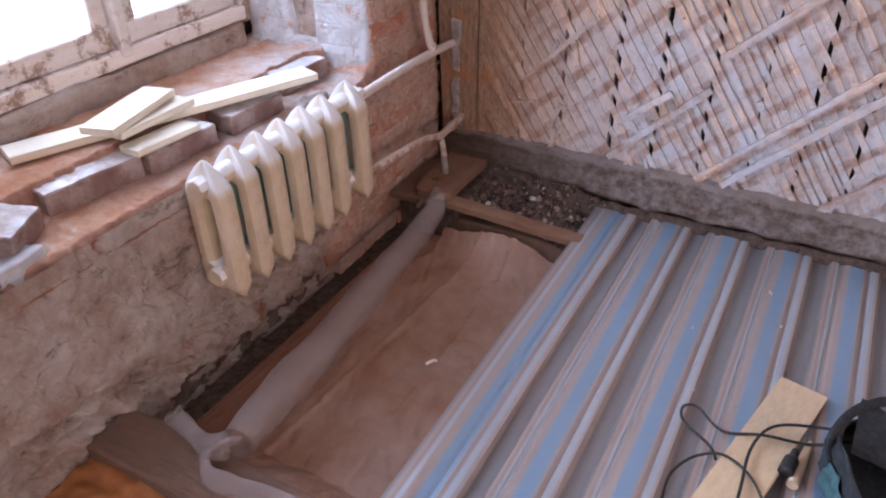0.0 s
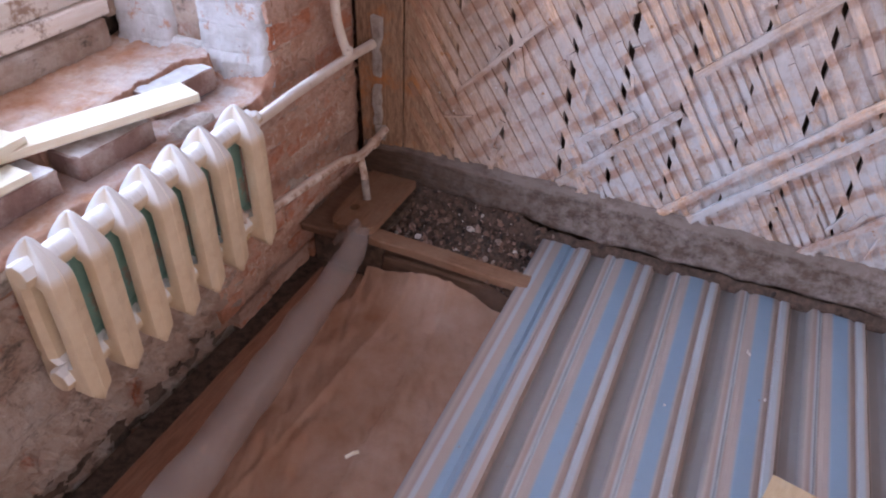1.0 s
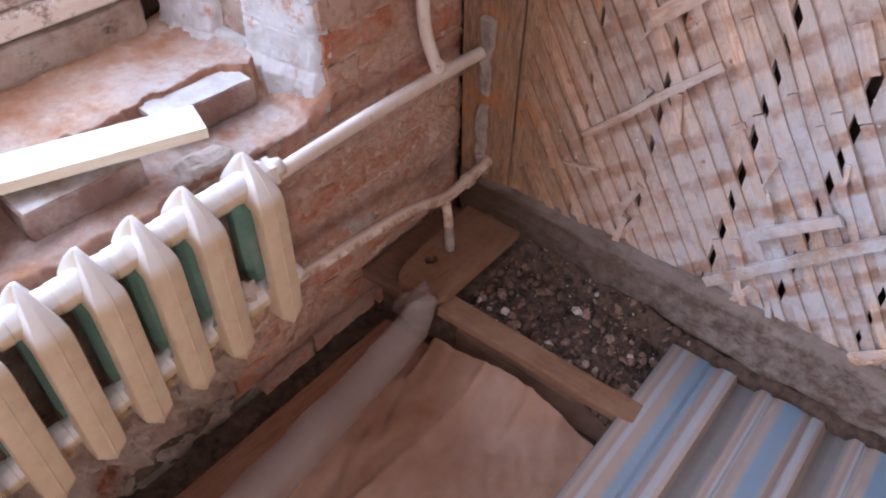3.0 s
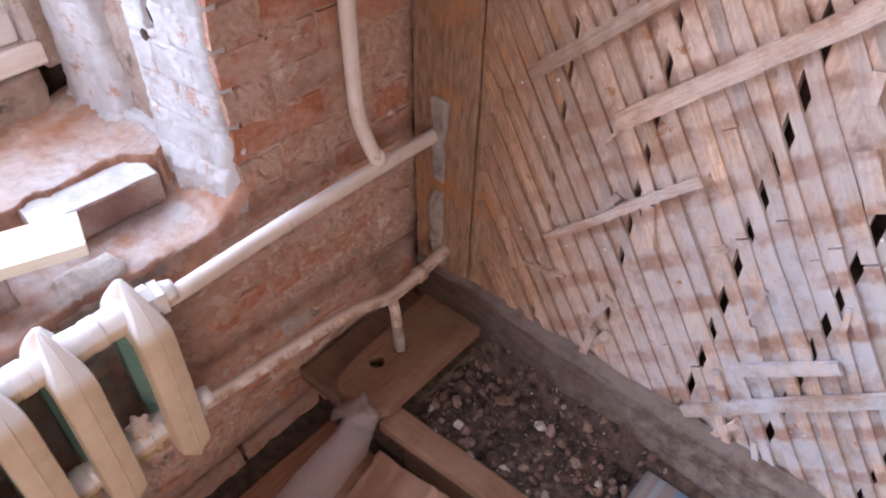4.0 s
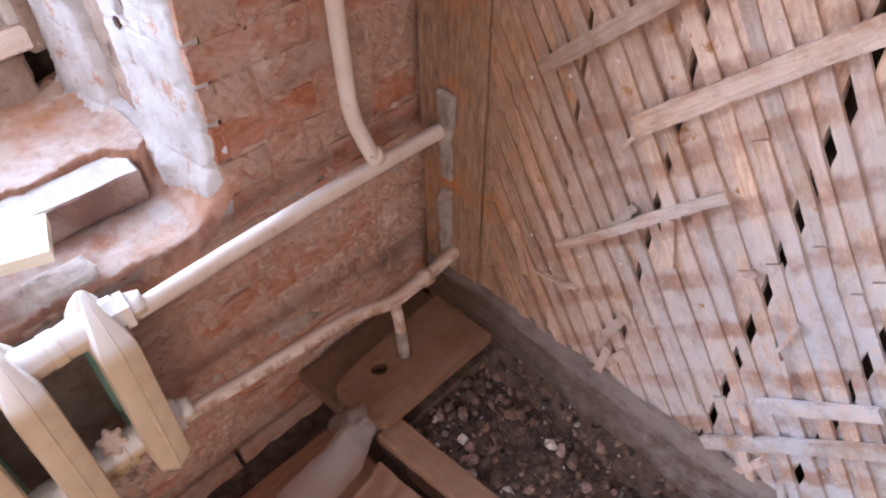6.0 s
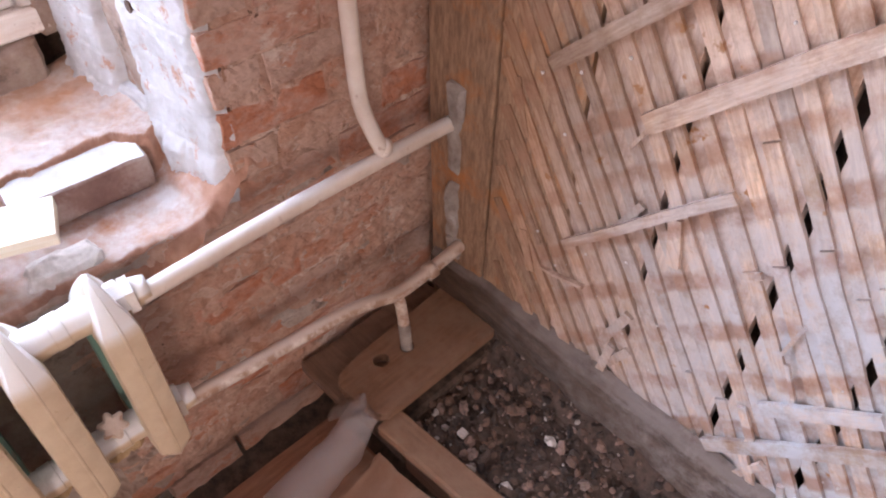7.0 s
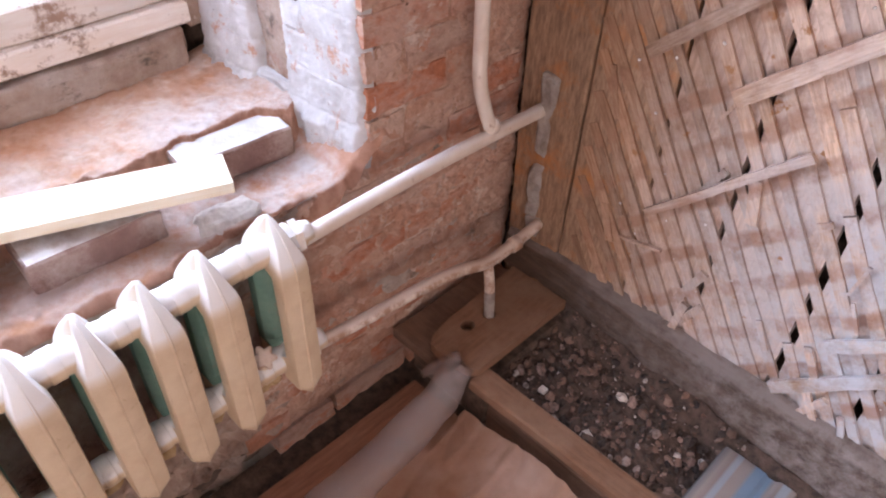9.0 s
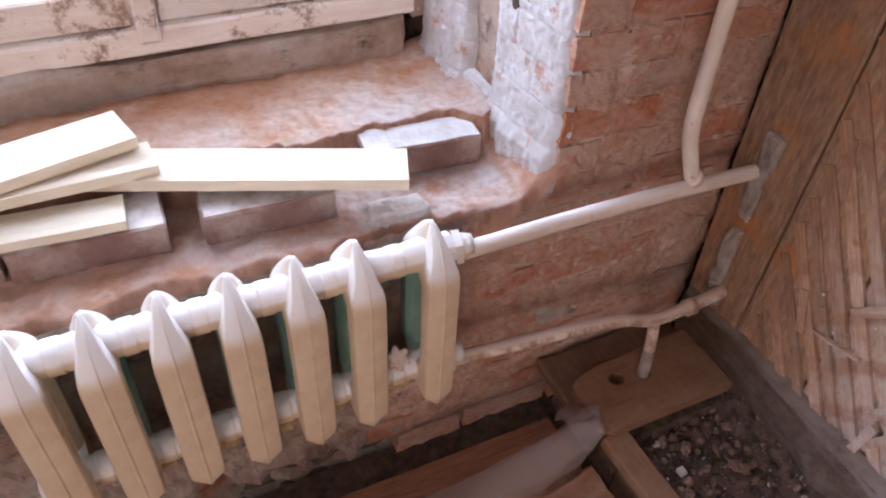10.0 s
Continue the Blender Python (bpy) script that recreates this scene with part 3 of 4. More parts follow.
def reveal_skin(x0, x1, z0, seed):
    def place(u, v):
        z = z0 + v * (1.75 - z0)
        x = x0 + (x1 - x0) * u
        edge = 0.010 * fbm(z * 16, seed, 1, 4)
        x += edge * (u**3 if seed == 1 else 1.2 * (1 - u) ** 2 - u**2)
        row = (z - 0.60) / 0.0762
        bed = min(abs(row - round(row)), 0.06) / 0.06
        head = abs(((x + (0.06 if int(row + 50) % 2 else 0.0)) % 0.125) - 0.0625) / 0.0625
        joint = (1 - bed) * 0.004 + max(0.0, head - 0.95) / 0.05 * 0.003
        notch = 0.035 if seed == 1 and 0.845 < z < 0.930 and abs(x + 0.112) < 0.20 * (0.930 - z) else 0.0
        ragged = -0.022 * math.exp(-max(0.0, z - 0.575) / 0.030) * (1 + 0.8 * fbm(x * 16, 3, seed))
        y = reveal_y(x) - 0.012 + joint + notch + 0.0022 * fbm(x * 12, z * 12, seed, 4) + 0.0028 * fbm(x * 60, z * 60, seed, 4)
        y += 0.03 * (u**24) + 0.03 * ((1 - u) ** 24) + ragged
        return Vector((x, y, z))
    return grid(70, 400, place)


part("whitewash_skin", reveal_skin(-0.212, FACE - 0.004, 0.500, 1), WHITEWASH, reveal, "", True)
part("whitewash_skin", reveal_skin(-0.515, -0.300, 0.570, 2), WHITEWASH, reveal, "", True)
# added dark block closes the hollow and gives it its shade
part("hollow_back", box((-0.64, -0.56, 0.48), (-0.600, REVEAL + 0.03, 0.668)), DARKBROWN, reveal)
part("frame_filler", rough_box((-0.62, -0.520, 0.652), (-0.495, REVEAL + 0.03, 2.1), 10, 0.010, 0.008, 6, 12), PLASTER, reveal)
part("wire", tube([(-0.150, REVEAL - 0.030, 0.93), (-0.120, REVEAL - 0.036, 0.88), (-0.10, REVEAL - 0.030, 0.80), (-0.075, REVEAL - 0.033, 0.765), (-0.072, REVEAL - 0.030, 0.81)], 0.0018, 6), RUST, reveal, "thin rusty wire", True)
part("slot_brick", rough_box((-0.31, reveal_y(-0.26) + 0.010, 0.585), (-0.205, reveal_y(-0.26) + 0.06, 1.6), 10, 0.008, 0.008, 5, 20), PLASTER, reveal)
part("reveal_render", rough_box((-0.52, REVEAL - 0.055, 0.575), (-0.19, REVEAL + 0.05, 0.612), 6, 0.009, 0.010, 9, 22), WHITEWASH, reveal)
part("cavity_brick", rough_box((-0.185, REVEAL + 0.012, 0.49), (-0.055, REVEAL + 0.06, 0.60), 5, 0.010, 0.01, 14, 20), BRICK, reveal)
bolt = thing("anchor_bolt", "rusty iron bolt end in the whitewashed reveal", "bolt")
part("shank", tube([(-0.137, REVEAL + 0.02, 0.832), (-0.139, REVEAL - 0.045, 0.831)], 0.0055, 10), RUST, bolt)
part("nut", tube([(-0.139, REVEAL - 0.036, 0.831), (-0.139, REVEAL - 0.047, 0.831)], 0.0115, 6), RUST, bolt)

# corner board, cement dabs, planks
bm = rough_box((0.092, 0.0, -0.2), (0.291, 0.06, 2.7), 8, 0.004, 0.004, 3, 6)
for v in bm.verts:
    v.co.y += LEAN * v.co.z
    far_side = (v.co.x - 0.092) / 0.199
    v.co.x -= 0.036 * v.co.z * (1 - far_side) + 0.035 * far_side
corner = structure("wall_corner_board", bm, POST, "dark wide stained board in the room corner")
rnd = random.Random(7)
# upright plank joints: place along the wall, and how wide they gape at the foot and higher up
JOINTS = [(0.260, 0.004, 0.005), (0.463, 0.007, 0.010), (0.646, 0.014, 0.016), (0.861, 0.017, 0.027), (1.032, 0.018, 0.024), (1.217, 0.013, 0.019), (1.397, 0.009, 0.012), (1.567, 0.013, 0.017), (1.741, 0.010, 0.013)]
while JOINTS[-1][0] < 4.2:
    JOINTS.append((JOINTS[-1][0] + rnd.uniform(0.165, 0.205), 0.007, 0.011))
JOINTS.append((4.52, 0.007, 0.007))
for (x0, low0, high0), (x1, low1, high1) in zip(JOINTS, JOINTS[1:]):
    bm = bmesh.new()
    d = rnd.uniform(-0.003, 0.003)
    rows = []
    for i in range(61):
        w = 0.03 + i * 2.71 / 60
        up = min(1.0, w / 1.1)
        e0 = x0 + (low0 + (high0 - low0) * up) / 2 + 0.002 * fbm(x0 * 9, w * 5, 1, 3) + 0.036 * w
        e1 = x1 - (low1 + (high1 - low1) * up) / 2 + 0.002 * fbm(x1 * 9, w * 5, 2, 3) + 0.036 * w
        rows.append([bm.verts.new(on_lath(e0, w, d - 0.03)), bm.verts.new(on_lath(e0, w, d - 0.001)), bm.verts.new(on_lath((e0 + e1) / 2, w, d + 0.001)), bm.verts.new(on_lath(e1, w, d - 0.001)), bm.verts.new(on_lath(e1, w, d - 0.03))])
    for a, b in zip(rows, rows[1:]):
        for i in range(4):
            bm.faces.new((a[i], a[i + 1], b[i + 1], b[i]))
    part("plank", bm, POST if x0 < 0.3 else PLANK, wall_lath)

# inner lath: falling strips laid close over the planks
ANGLE = radians(-57.5)
DIR, ACROSS = Vector((math.cos(ANGLE), math.sin(ANGLE))), Vector((-math.sin(ANGLE), math.cos(ANGLE)))
LO, HI = Vector((0.306, 0.085)), Vector((4.47, 2.70))


def clip_line(p, d, lo, hi):
    t0, t1 = -9.0, 9.0
    for i in range(2):
        a, b = sorted(((lo[i] - p[i]) / d[i], (hi[i] - p[i]) / d[i]))
        t0, t1 = max(t0, a), min(t1, b)
    return t0, t1


def lath_strip(p, d, t0, t1, width, thick, lift, seed, bm=None, wander=0.004):
    """A split strip of wood on the wall from t0 to t1 along d, with uneven edges."""
    bm = bm or bmesh.new()
    n = max(2, int((t1 - t0) / 0.035))
    full = thick
    side = Vector((-d[1], d[0]))
    rows = []
    for i in range(n + 1):
        s = t0 + (t1 - t0) * i / n
        c = p + d * s + side * (wander * fbm(s * 4, seed * 3.7, 0.5))
        h0 = width / 2 * (1 + 0.13 * fbm(s * 7, seed * 1.9, 3) + 0.07 * fbm(s * 30, seed * 1.9, 3))
        h1 = width / 2 * (1 + 0.13 * fbm(s * 7, seed * 2.3, 8) + 0.07 * fbm(s * 30, seed * 2.3, 3))
        up = lift + 0.0035 * fbm(s * 3, seed, 5) + 0.001
        a, b = c - side * h0, c + side * h1
        low = min(1.0, max(0.06, (c.x - 0.315) / 0.17))
        up *= low
        thick = full * low
        rows.append([bm.verts.new(on_lath(a.x, a.y, up - 0.003)), bm.verts.new(on_lath(a.x, a.y, up + thick)), bm.verts.new(on_lath(b.x, b.y, up + thick * 0.9)), bm.verts.new(on_lath(b.x, b.y, up - 0.003))])
    for a, b in zip(rows, rows[1:]):
        for i in range(4):
            bm.faces.new((a[i], a[(i + 1) % 4], b[(i + 1) % 4], b[i]))
    bm.faces.new(rows[0])
    bm.faces.new(rows[-1][::-1])
    return bm


rnd = random.Random(11)
far = bmesh.new()
seed = 0
# lower edges of the strips, counted across them from the corner's foot
EDGES = [-0.80 + 0.047 * i for i in range(19)]
EDGES += [0.080, 0.128, 0.176, 0.222, 0.262, 0.306, 0.350, 0.395, 0.441, 0.483, 0.531, 0.583, 0.632, 0.677, 0.727, 0.778, 0.820, 0.858, 0.889, 0.932, 0.975, 1.038, 1.072, 1.108, 1.145, 1.178, 1.209, 1.250, 1.268, 1.302, 1.352, 1.401, 1.449, 1.498]
while EDGES[-1] < 4.6:
    EDGES.append(EDGES[-1] + rnd.uniform(0.041, 0.055))
LIFTED = {0.932: 0.005, 0.677: 0.003, 1.108: 0.004}
for n, edge in enumerate(EDGES):
    room = edge - EDGES[n - 1] if n else 0.045
    width = min(rnd.uniform(0.020, 0.027), room * 0.62)
    p = Vector((0.302, 0.085)) + ACROSS * (edge - width / 2)
    t0, t1 = clip_line(p, DIR, LO, HI)
    t0 -= rnd.uniform(0.0, 0.02)
    t1 -= rnd.uniform(0.0, 0.05) if rnd.random() < 0.4 else 0.0
    s = t0
    while s < t1 - 0.04:
        e = min(t1, s + rnd.uniform(0.9, 1.5))
        if t1 - e < 0.2:
            e = t1
        mid = p + DIR * ((s + e) / 2)
        thick = rnd.uniform(0.0050, 0.0068)
        wide = width * rnd.uniform(0.93, 1.07)
        lift = LIFTED.get(edge, 0.001)
        seed += 1
        if mid.x < 2.3 and mid.y < 1.75:
            part("lath", lath_strip(p, DIR, s, e - 0.004, wide, thick, lift, seed), LATH, wall_lath)
        else:
            lath_strip(p, DIR, s, e - 0.004, wide, thick, lift, seed, far)
        s = e
tagged(part("far_lath", far, LATH, wall_lath), kind="stuff")

# outer lath: the few rising strips that are left
for n, (u0, w0, u1, w1, wide) in enumerate((
    (0.413, 0.758, 0.80, 1.118, 0.028), (0.615, 0.742, 1.20, 1.285, 0.034), (0.492, 0.402, 0.786, 0.697, 0.019),
    (0.938, 0.322, 1.098, 0.455, 0.026), (0.872, 0.142, 1.238, 0.490, 0.027), (1.228, 0.118, 1.95, 0.800, 0.028),
    (1.325, 0.118, 2.05, 0.795, 0.026), (1.262, 0.611, 1.70, 1.000, 0.026), (1.672, 0.094, 2.15, 0.545, 0.024),
    (1.030, 1.055, 1.45, 1.400, 0.028), (0.44, 0.30, 0.55, 0.325, 0.006), (2.0, 0.35, 2.5, 0.82, 0.027), (1.85, 1.1, 2.4, 1.62, 0.027),
)):
    a, b = Vector((u0, w0)), Vector((u1, w1))
    part("outer_lath", lath_strip(a, (b - a).normalized(), 0, (b - a).length, wide, 0.008, 0.0125, 400 + n, wander=0.003), OUTERLATH, wall_lath)
# broken stubs hanging off the inner lath
rnd = random.Random(3)
for n, (u, w, ang, length, wide) in enumerate((
    (1.005, 0.855, -62, 0.10, 0.030), (0.70, 0.60, -80, 0.10, 0.026), (0.66, 0.33, -112, 0.12, 0.020), (0.64, 0.22, -100, 0.09, 0.018),
    (0.93, 0.20, -60, 0.10, 0.018), (0.98, 0.19, -115, 0.08, 0.016), (1.02, 0.17, -70, 0.07, 0.014), (1.72, 0.16, -95, 0.08, 0.016), (0.335, 0.70, -75, 0.12, 0.014), (0.34, 0.50, -58, 0.17, 0.008), (0.38, 0.36, -70, 0.10, 0.02),
)):
    d = Vector((math.cos(radians(ang)), math.sin(radians(ang))))
    part("lath_stub", lath_strip(Vector((u, w)), d, 0, length, wide, 0.006, 0.011, 500 + n), LATH, wall_lath)
for n in range(46):
    u = rnd.uniform(0.55, 2.2)
    w = rnd.uniform(0.14, 0.30) if n < 16 else rnd.uniform(0.25, 1.3)
    ang = rnd.choice((-118, -100, -84, -62, -40, 35))
    d = Vector((math.cos(radians(ang)), math.sin(radians(ang))))
    ob = part("lath_stub", lath_strip(Vector((u, w)), d, 0, rnd.uniform(0.03, 0.09), rnd.uniform(0.006, 0.018), 0.004, rnd.uniform(0.009, 0.016), 600 + n), LATH, wall_lath)
crumbs = bmesh.new()
for n in range(70):
    u, w = rnd.uniform(0.32, 2.3), rnd.uniform(0.15, 1.3)
    q = bmesh.ops.create_icosphere(crumbs, subdivisions=1, radius=1)["verts"]
    r = rnd.uniform(0.0012, 0.0038)
    for v in q:
        v.co = on_lath(u, w, 0.008) + Vector((v.co.x * r * rnd.uniform(0.7, 1.4), v.co.y * r * 0.8, v.co.z * r * rnd.uniform(0.7, 1.5)))
tagged(part("plaster_crumb", crumbs, CHIP, wall_lath), kind="stuff")

# base beam along the lath wall
def beam_place(u, v):
    x = 0.10 + u * 4.4
    top = 0.116 - 0.030 * max(0, min(1, (x - 0.9) / 1.0)) + 0.004 * fbm(x * 3, 1, 1)
    foot = -0.014 - 0.012 * max(0.0, min(1.0, (x - 0.3) / 0.4)) + 0.008 * fbm(x * 8, 3, 3) - 0.028 * max(0.0, min(1.0, (x - 0.82) / 0.08)) - 0.010 * max(0.0, math.sin((x - 1.0) * 2 * math.pi / 0.2255))
    crest = top + 0.006 + 0.010 * fbm(x * 9, 2, 9, 5)
    prof = ((-0.004, crest + 0.012), (-0.013, crest + 0.003), (-0.026, top - 0.002), (-0.033, top - 0.012), (-0.029, top - 0.04), (-0.031, top - 0.075), (-0.026, foot + 0.012), (-0.014, foot), (0.05, foot - 0.006))
    s = v * (len(prof) - 1)
    i = min(int(s), len(prof) - 2)
    y, z = (prof[i][k] + (prof[i + 1][k] - prof[i][k]) * (s - i) for k in (0, 1))
    rough = 0.004 * fbm(x * 6, y * 20, z * 24, 5) + 0.003 * fbm(x * 36, z * 40, 2, 3)
    low = max(0, min(1, (0.05 - z) / 0.1))
    return Vector((x, y + 0.018 * max(0.0, 1 - max(0.0, x - 0.3) / 0.3) - rough - 0.010 * low * fbm(x * 9, 4, 4), z + rough * 0.5))


structure("base_beam", grid(420, 32, beam_place), BEAM, "dusty old timber beam along the foot of the wall", True)

# joists and pit floors
for name, lo, hi, seed in (("joist_1", (0.335, -0.33, -0.25), (3.6, -0.20, -0.135), 2), ("joist_2", (0.03, -1.965, -0.25), (0.84, -1.80, -0.065), 3), ("joist_3", (0.03, -3.1, -0.25), (4.4, -2.95, -0.075), 4)):
    structure(name, rough_box(lo, hi, 8, 0.006, 0.008, seed, 6), JOIST, "dusty old timber floor joist")
structure("subfloor", grid(50, 90, lambda u, v: Vector((0.095 + u * 2.9, -0.36 - v * 1.46, -0.243 + 0.003 * fbm(u * 20, v * 20, 1)))), SUBFLOOR, "brown subfloor boards in the open floor bay")
structure("floor_boards", box((0.04, -5.5, -0.14), (4.5, -2.4, -0.075)), BOARD, "old floorboards behind the work")
structure("orange_board", grid(60, 40, lambda u, v: Vector((0.03 + u * 0.8, -1.96 - v * 0.45, -0.145 + 0.045 * math.sin(u * 5 + 0.6) * (1 - v) + 0.03 * fbm(u * 6, v * 6, 1, 5)))), ORANGE, "bulging orange insulation in the next floor bay", True)

# rubble in the corner bay


def pit(u, v):
    x, y = 0.30 + u * 1.9, 0.0 - v * 0.335
    return Vector((x, y, -0.090 + 0.012 * fbm(x * 14, y * 14, 1, 5) - 0.055 * max(0.0, min(1.0, (x - 0.70) / 0.12)) + 0.072 * max(0.0, 1 - v * 7)))


structure("rubble_bed", grid(150, 40, pit), EARTH, "dark earth fill between the joists")
rnd = random.Random(21)
bm = bmesh.new()
for n in range(1500):
    u, v = rnd.random() * 0.31 if n > 60 else rnd.random(), rnd.random()
    c = pit(u, v if n > 60 else v * 0.2)
    r = 0.003 + 0.013 * rnd.random() ** 3
    q = bmesh.ops.create_icosphere(bm, subdivisions=1, radius=1)["verts"]
    e = Euler((rnd.random() * 6, rnd.random() * 6, rnd.random() * 6)).to_matrix()
    sc = Vector((rnd.uniform(0.6, 1.4), rnd.uniform(0.6, 1.4), rnd.uniform(0.4, 1.0))) * r
    for vv in q:
        vv.co = c + Vector((0, 0, r * 0.35)) + e @ Vector([vv.co[i] * sc[i] * rnd.uniform(0.8, 1.2) for i in range(3)])
tagged(part("rubble", bm, RUBBLE, None, "small dark stones, clinker and plaster crumbs on earth fill"), category="rubble", kind="stuff")

for n, (x, y, z, r) in enumerate(((0.464, -0.314, -0.055, 0.006), (0.439, -0.235, -0.080, 0.011), (0.64, -0.094, -0.118, 0.009))):
    chip = part("plaster_chip", rough_box((x - r, y - r * 0.8, z - r * 0.4), (x + r, y + r * 0.8, z + r * 0.45), 2, r * 0.3, r * 0.15, n + 4, 40), CHIP)
    tagged(chip, "pale broken plaster chip lying in the corner floor bay", "plaster", "plaster chips")

# ---------- radiator ----------


# levels of a cast section from the pointed foot to the crest: height, half width, how far the face stands out, inner side
LEVELS = ((-0.228, 0.0020, 0.058, 0.030), (-0.219, 0.0085, 0.064, 0.012), (-0.204, 0.0200, 0.0685, 0.0), (-0.189, 0.0310, 0.0705, 0.0), (-0.165, 0.0318, 0.0710, 0.0), (-0.122, 0.0320, 0.0715, 0.0), (-0.110, 0.0320, 0.0715, 0.020),
          (0.0, 0.0320, 0.0715, 0.022), (0.088, 0.0320, 0.0715, 0.020), (0.114, 0.0318, 0.0712, 0.018), (0.122, 0.0316, 0.0708, 0.0), (0.138, 0.0305, 0.0690, 0.0), (0.150, 0.0280, 0.0650, 0.0), (0.163, 0.0235, 0.0590, 0.0), (0.178, 0.0185, 0.0500, 0.0), (0.194, 0.0140, 0.0375, 0.0), (0.208, 0.0100, 0.0230, 0.0), (0.2185, 0.0060, 0.0100, 0.0), (0.2220, 0.0030, 0.0030, 0.0))


def section_mesh(rear):
    bm = bmesh.new()
    rings = []
    for z, half, out, inner in LEVELS:
        inner = min(inner, out - 0.006)
        deep = min(0.016, (out - inner) * 0.4)
        side = [(inner, half * 0.62), (inner + deep, half), (out - deep * 0.62, half), (out - deep * 0.36, half * 0.92), (out - deep * 0.08, half * 0.40), (out - 0.0004, half * 0.10), (out + 0.0016, half * 0.04)]
        rings.append([bm.verts.new((-x if rear else x, y, z)) for x, y in side + [(x, -y) for x, y in side[::-1]]])
    n = len(rings[0])
    for a, b in zip(rings, rings[1:]):
        for i in range(n):
            bm.faces.new((a[i], a[(i + 1) % n], b[(i + 1) % n], b[i]))
    bm.faces.new(rings[0][::-1])
    bm.faces.new(rings[-1])
    me = mesh_of(bm, "rear_column" if rear else "section", GREEN if rear else RADIATOR, True)
    if rear:
        me.materials.append(RADIATOR)
        for face in me.polygons:
            face.material_index = 1 if face.center.z > 0.116 or face.center.z < -0.125 else 0
    me.set_sharp_from_angle(angle=radians(34))
    return me


RX, RZ = 0.131, 0.371
radiator = thing("radiator", "cream enamelled cast-iron sectional radiator under the window sill", "radiator", at=pose(RX, 0, RZ))
front_me, rear_me, cream_me = section_mesh(False), section_mesh(True), section_mesh(True)
cream_me.materials[0] = RADIATOR
SECTIONS = [-0.748] + [-0.889 - 0.1072 * i for i in range(6)]
for y in SECTIONS:
    s = part("section", front_me, None, radiator)
    s.location = (0, y, 0)
    if y == SECTIONS[-1]:
        part("rear_column", cream_me, None, s)
    else:
        part("rear_column", rear_me, None, s, "green painted rear column")
for zc in (0.152, -0.148):
    for a, b in zip(SECTIONS, SECTIONS[1:]):
        m = (a + b) / 2
        hub = tube([(0, a - 0.005, zc), (0, m + 0.012, zc), (0, m + 0.011, zc), (0, m - 0.011, zc), (0, m - 0.012, zc), (0, b + 0.005, zc)], [0.033, 0.028, 0.0305, 0.0305, 0.028, 0.033], 18)
        part("hub", hub, RADIATOR, radiator, smooth=True)
    part("end_plug", tube([(0, SECTIONS[-1] + 0.002, zc), (0, SECTIONS[-1] - 0.045, zc), (0, SECTIONS[-1] - 0.052, zc)], [0.031, 0.031, 0.025], 8), RADIATOR, radiator)
    part("pipe_nut", tube([(0.004, SECTIONS[0] - 0.002, zc), (0.006, SECTIONS[0] + 0.036, zc)], 0.0335, 8), RADIATOR, radiator)
    part("lock_nut", tube([(0.006, SECTIONS[0] + 0.037, zc), (0.008, SECTIONS[0] + 0.052, zc)], 0.0355, 6), RADIATOR, radiator)
    part("thread_end", tube([(0.008, SECTIONS[0] + 0.051, zc), (0.012, SECTIONS[0] + 0.076, zc)], [0.027, 0.022], 14), RADIATOR, radiator, smooth=True)

# air valve with a lobed wheel on the lower hub
wheel = bmesh.new()
rims = []
for z, scale in ((0, 0.7), (0.003, 1.0), (0.010, 1.0), (0.013, 0.72)):
    rims.append([wheel.verts.new(((0.0225 + 0.0045 * math.cos(6 * a)) * scale * math.cos(a), (0.0225 + 0.0045 * math.cos(6 * a)) * scale * math.sin(a), z)) for a in (2 * math.pi * k / 36 for k in range(36))])
for a, b in zip(rims, rims[1:]):
    for k in range(36):
        wheel.faces.new((a[k], a[(k + 1) % 36], b[(k + 1) % 36], b[k]))
wheel.faces.new(rims[0][::-1])
wheel.faces.new(rims[-1])
valve = part("valve_stem", tube([(0.005, -0.820, -0.140), (0.010, -0.820, -0.118), (0.014, -0.818, -0.096)], [0.017, 0.012, 0.008], 12), RADIATOR, radiator, "small painted air valve", True)
spin = part("valve_wheel", wheel, OLDPIPE, valve)
spin.matrix_local = Matrix.Translation((0.015, -0.818, -0.098)) @ Euler((radians(12), radians(38), 0)).to_matrix().to_4x4()

rnd = random.Random(5)
for n, y in enumerate((-0.80, -0.83, -0.94, -1.05, -1.16, -1.27)):
    lump = part("foam_lump", rough_box((0.10, y - 0.025, 0.175), (0.155, y + 0.02, 0.235 if n < 2 else 0.20), 4, 0.012, 0.012, n, 30), FOAM)
    tagged(lump, "crumbly yellow mounting foam stuck under the radiator hub", "foam", "foam lumps")

# ---------- pipes ----------
pipework = thing("heating_pipes", "painted steel heating pipes along the wall into the corner", "pipe")
upper = part("upper_pipe", tube([(0.148, -0.69, 0.518), (0.149, -0.45, 0.523), (0.149, -0.2, 0.519), (0.143, 0.035, 0.503)], 0.0168, 18), PIPE, pipework, smooth=True)
part("riser", tube([(0.150, -0.172, 0.530), (0.143, -0.190, 0.585), (0.138, -0.208, 0.66), (0.137, -0.212, 0.76), (0.137, -0.213, 1.0), (0.137, -0.213, 1.7), (0.137, -0.213, 2.74)], 0.0158, 18), PIPE, pipework, smooth=True)
part("weld", tube([(0.150, -0.165, 0.538), (0.149, -0.178, 0.546)], 0.019, 14), PIPE, pipework, smooth=True)
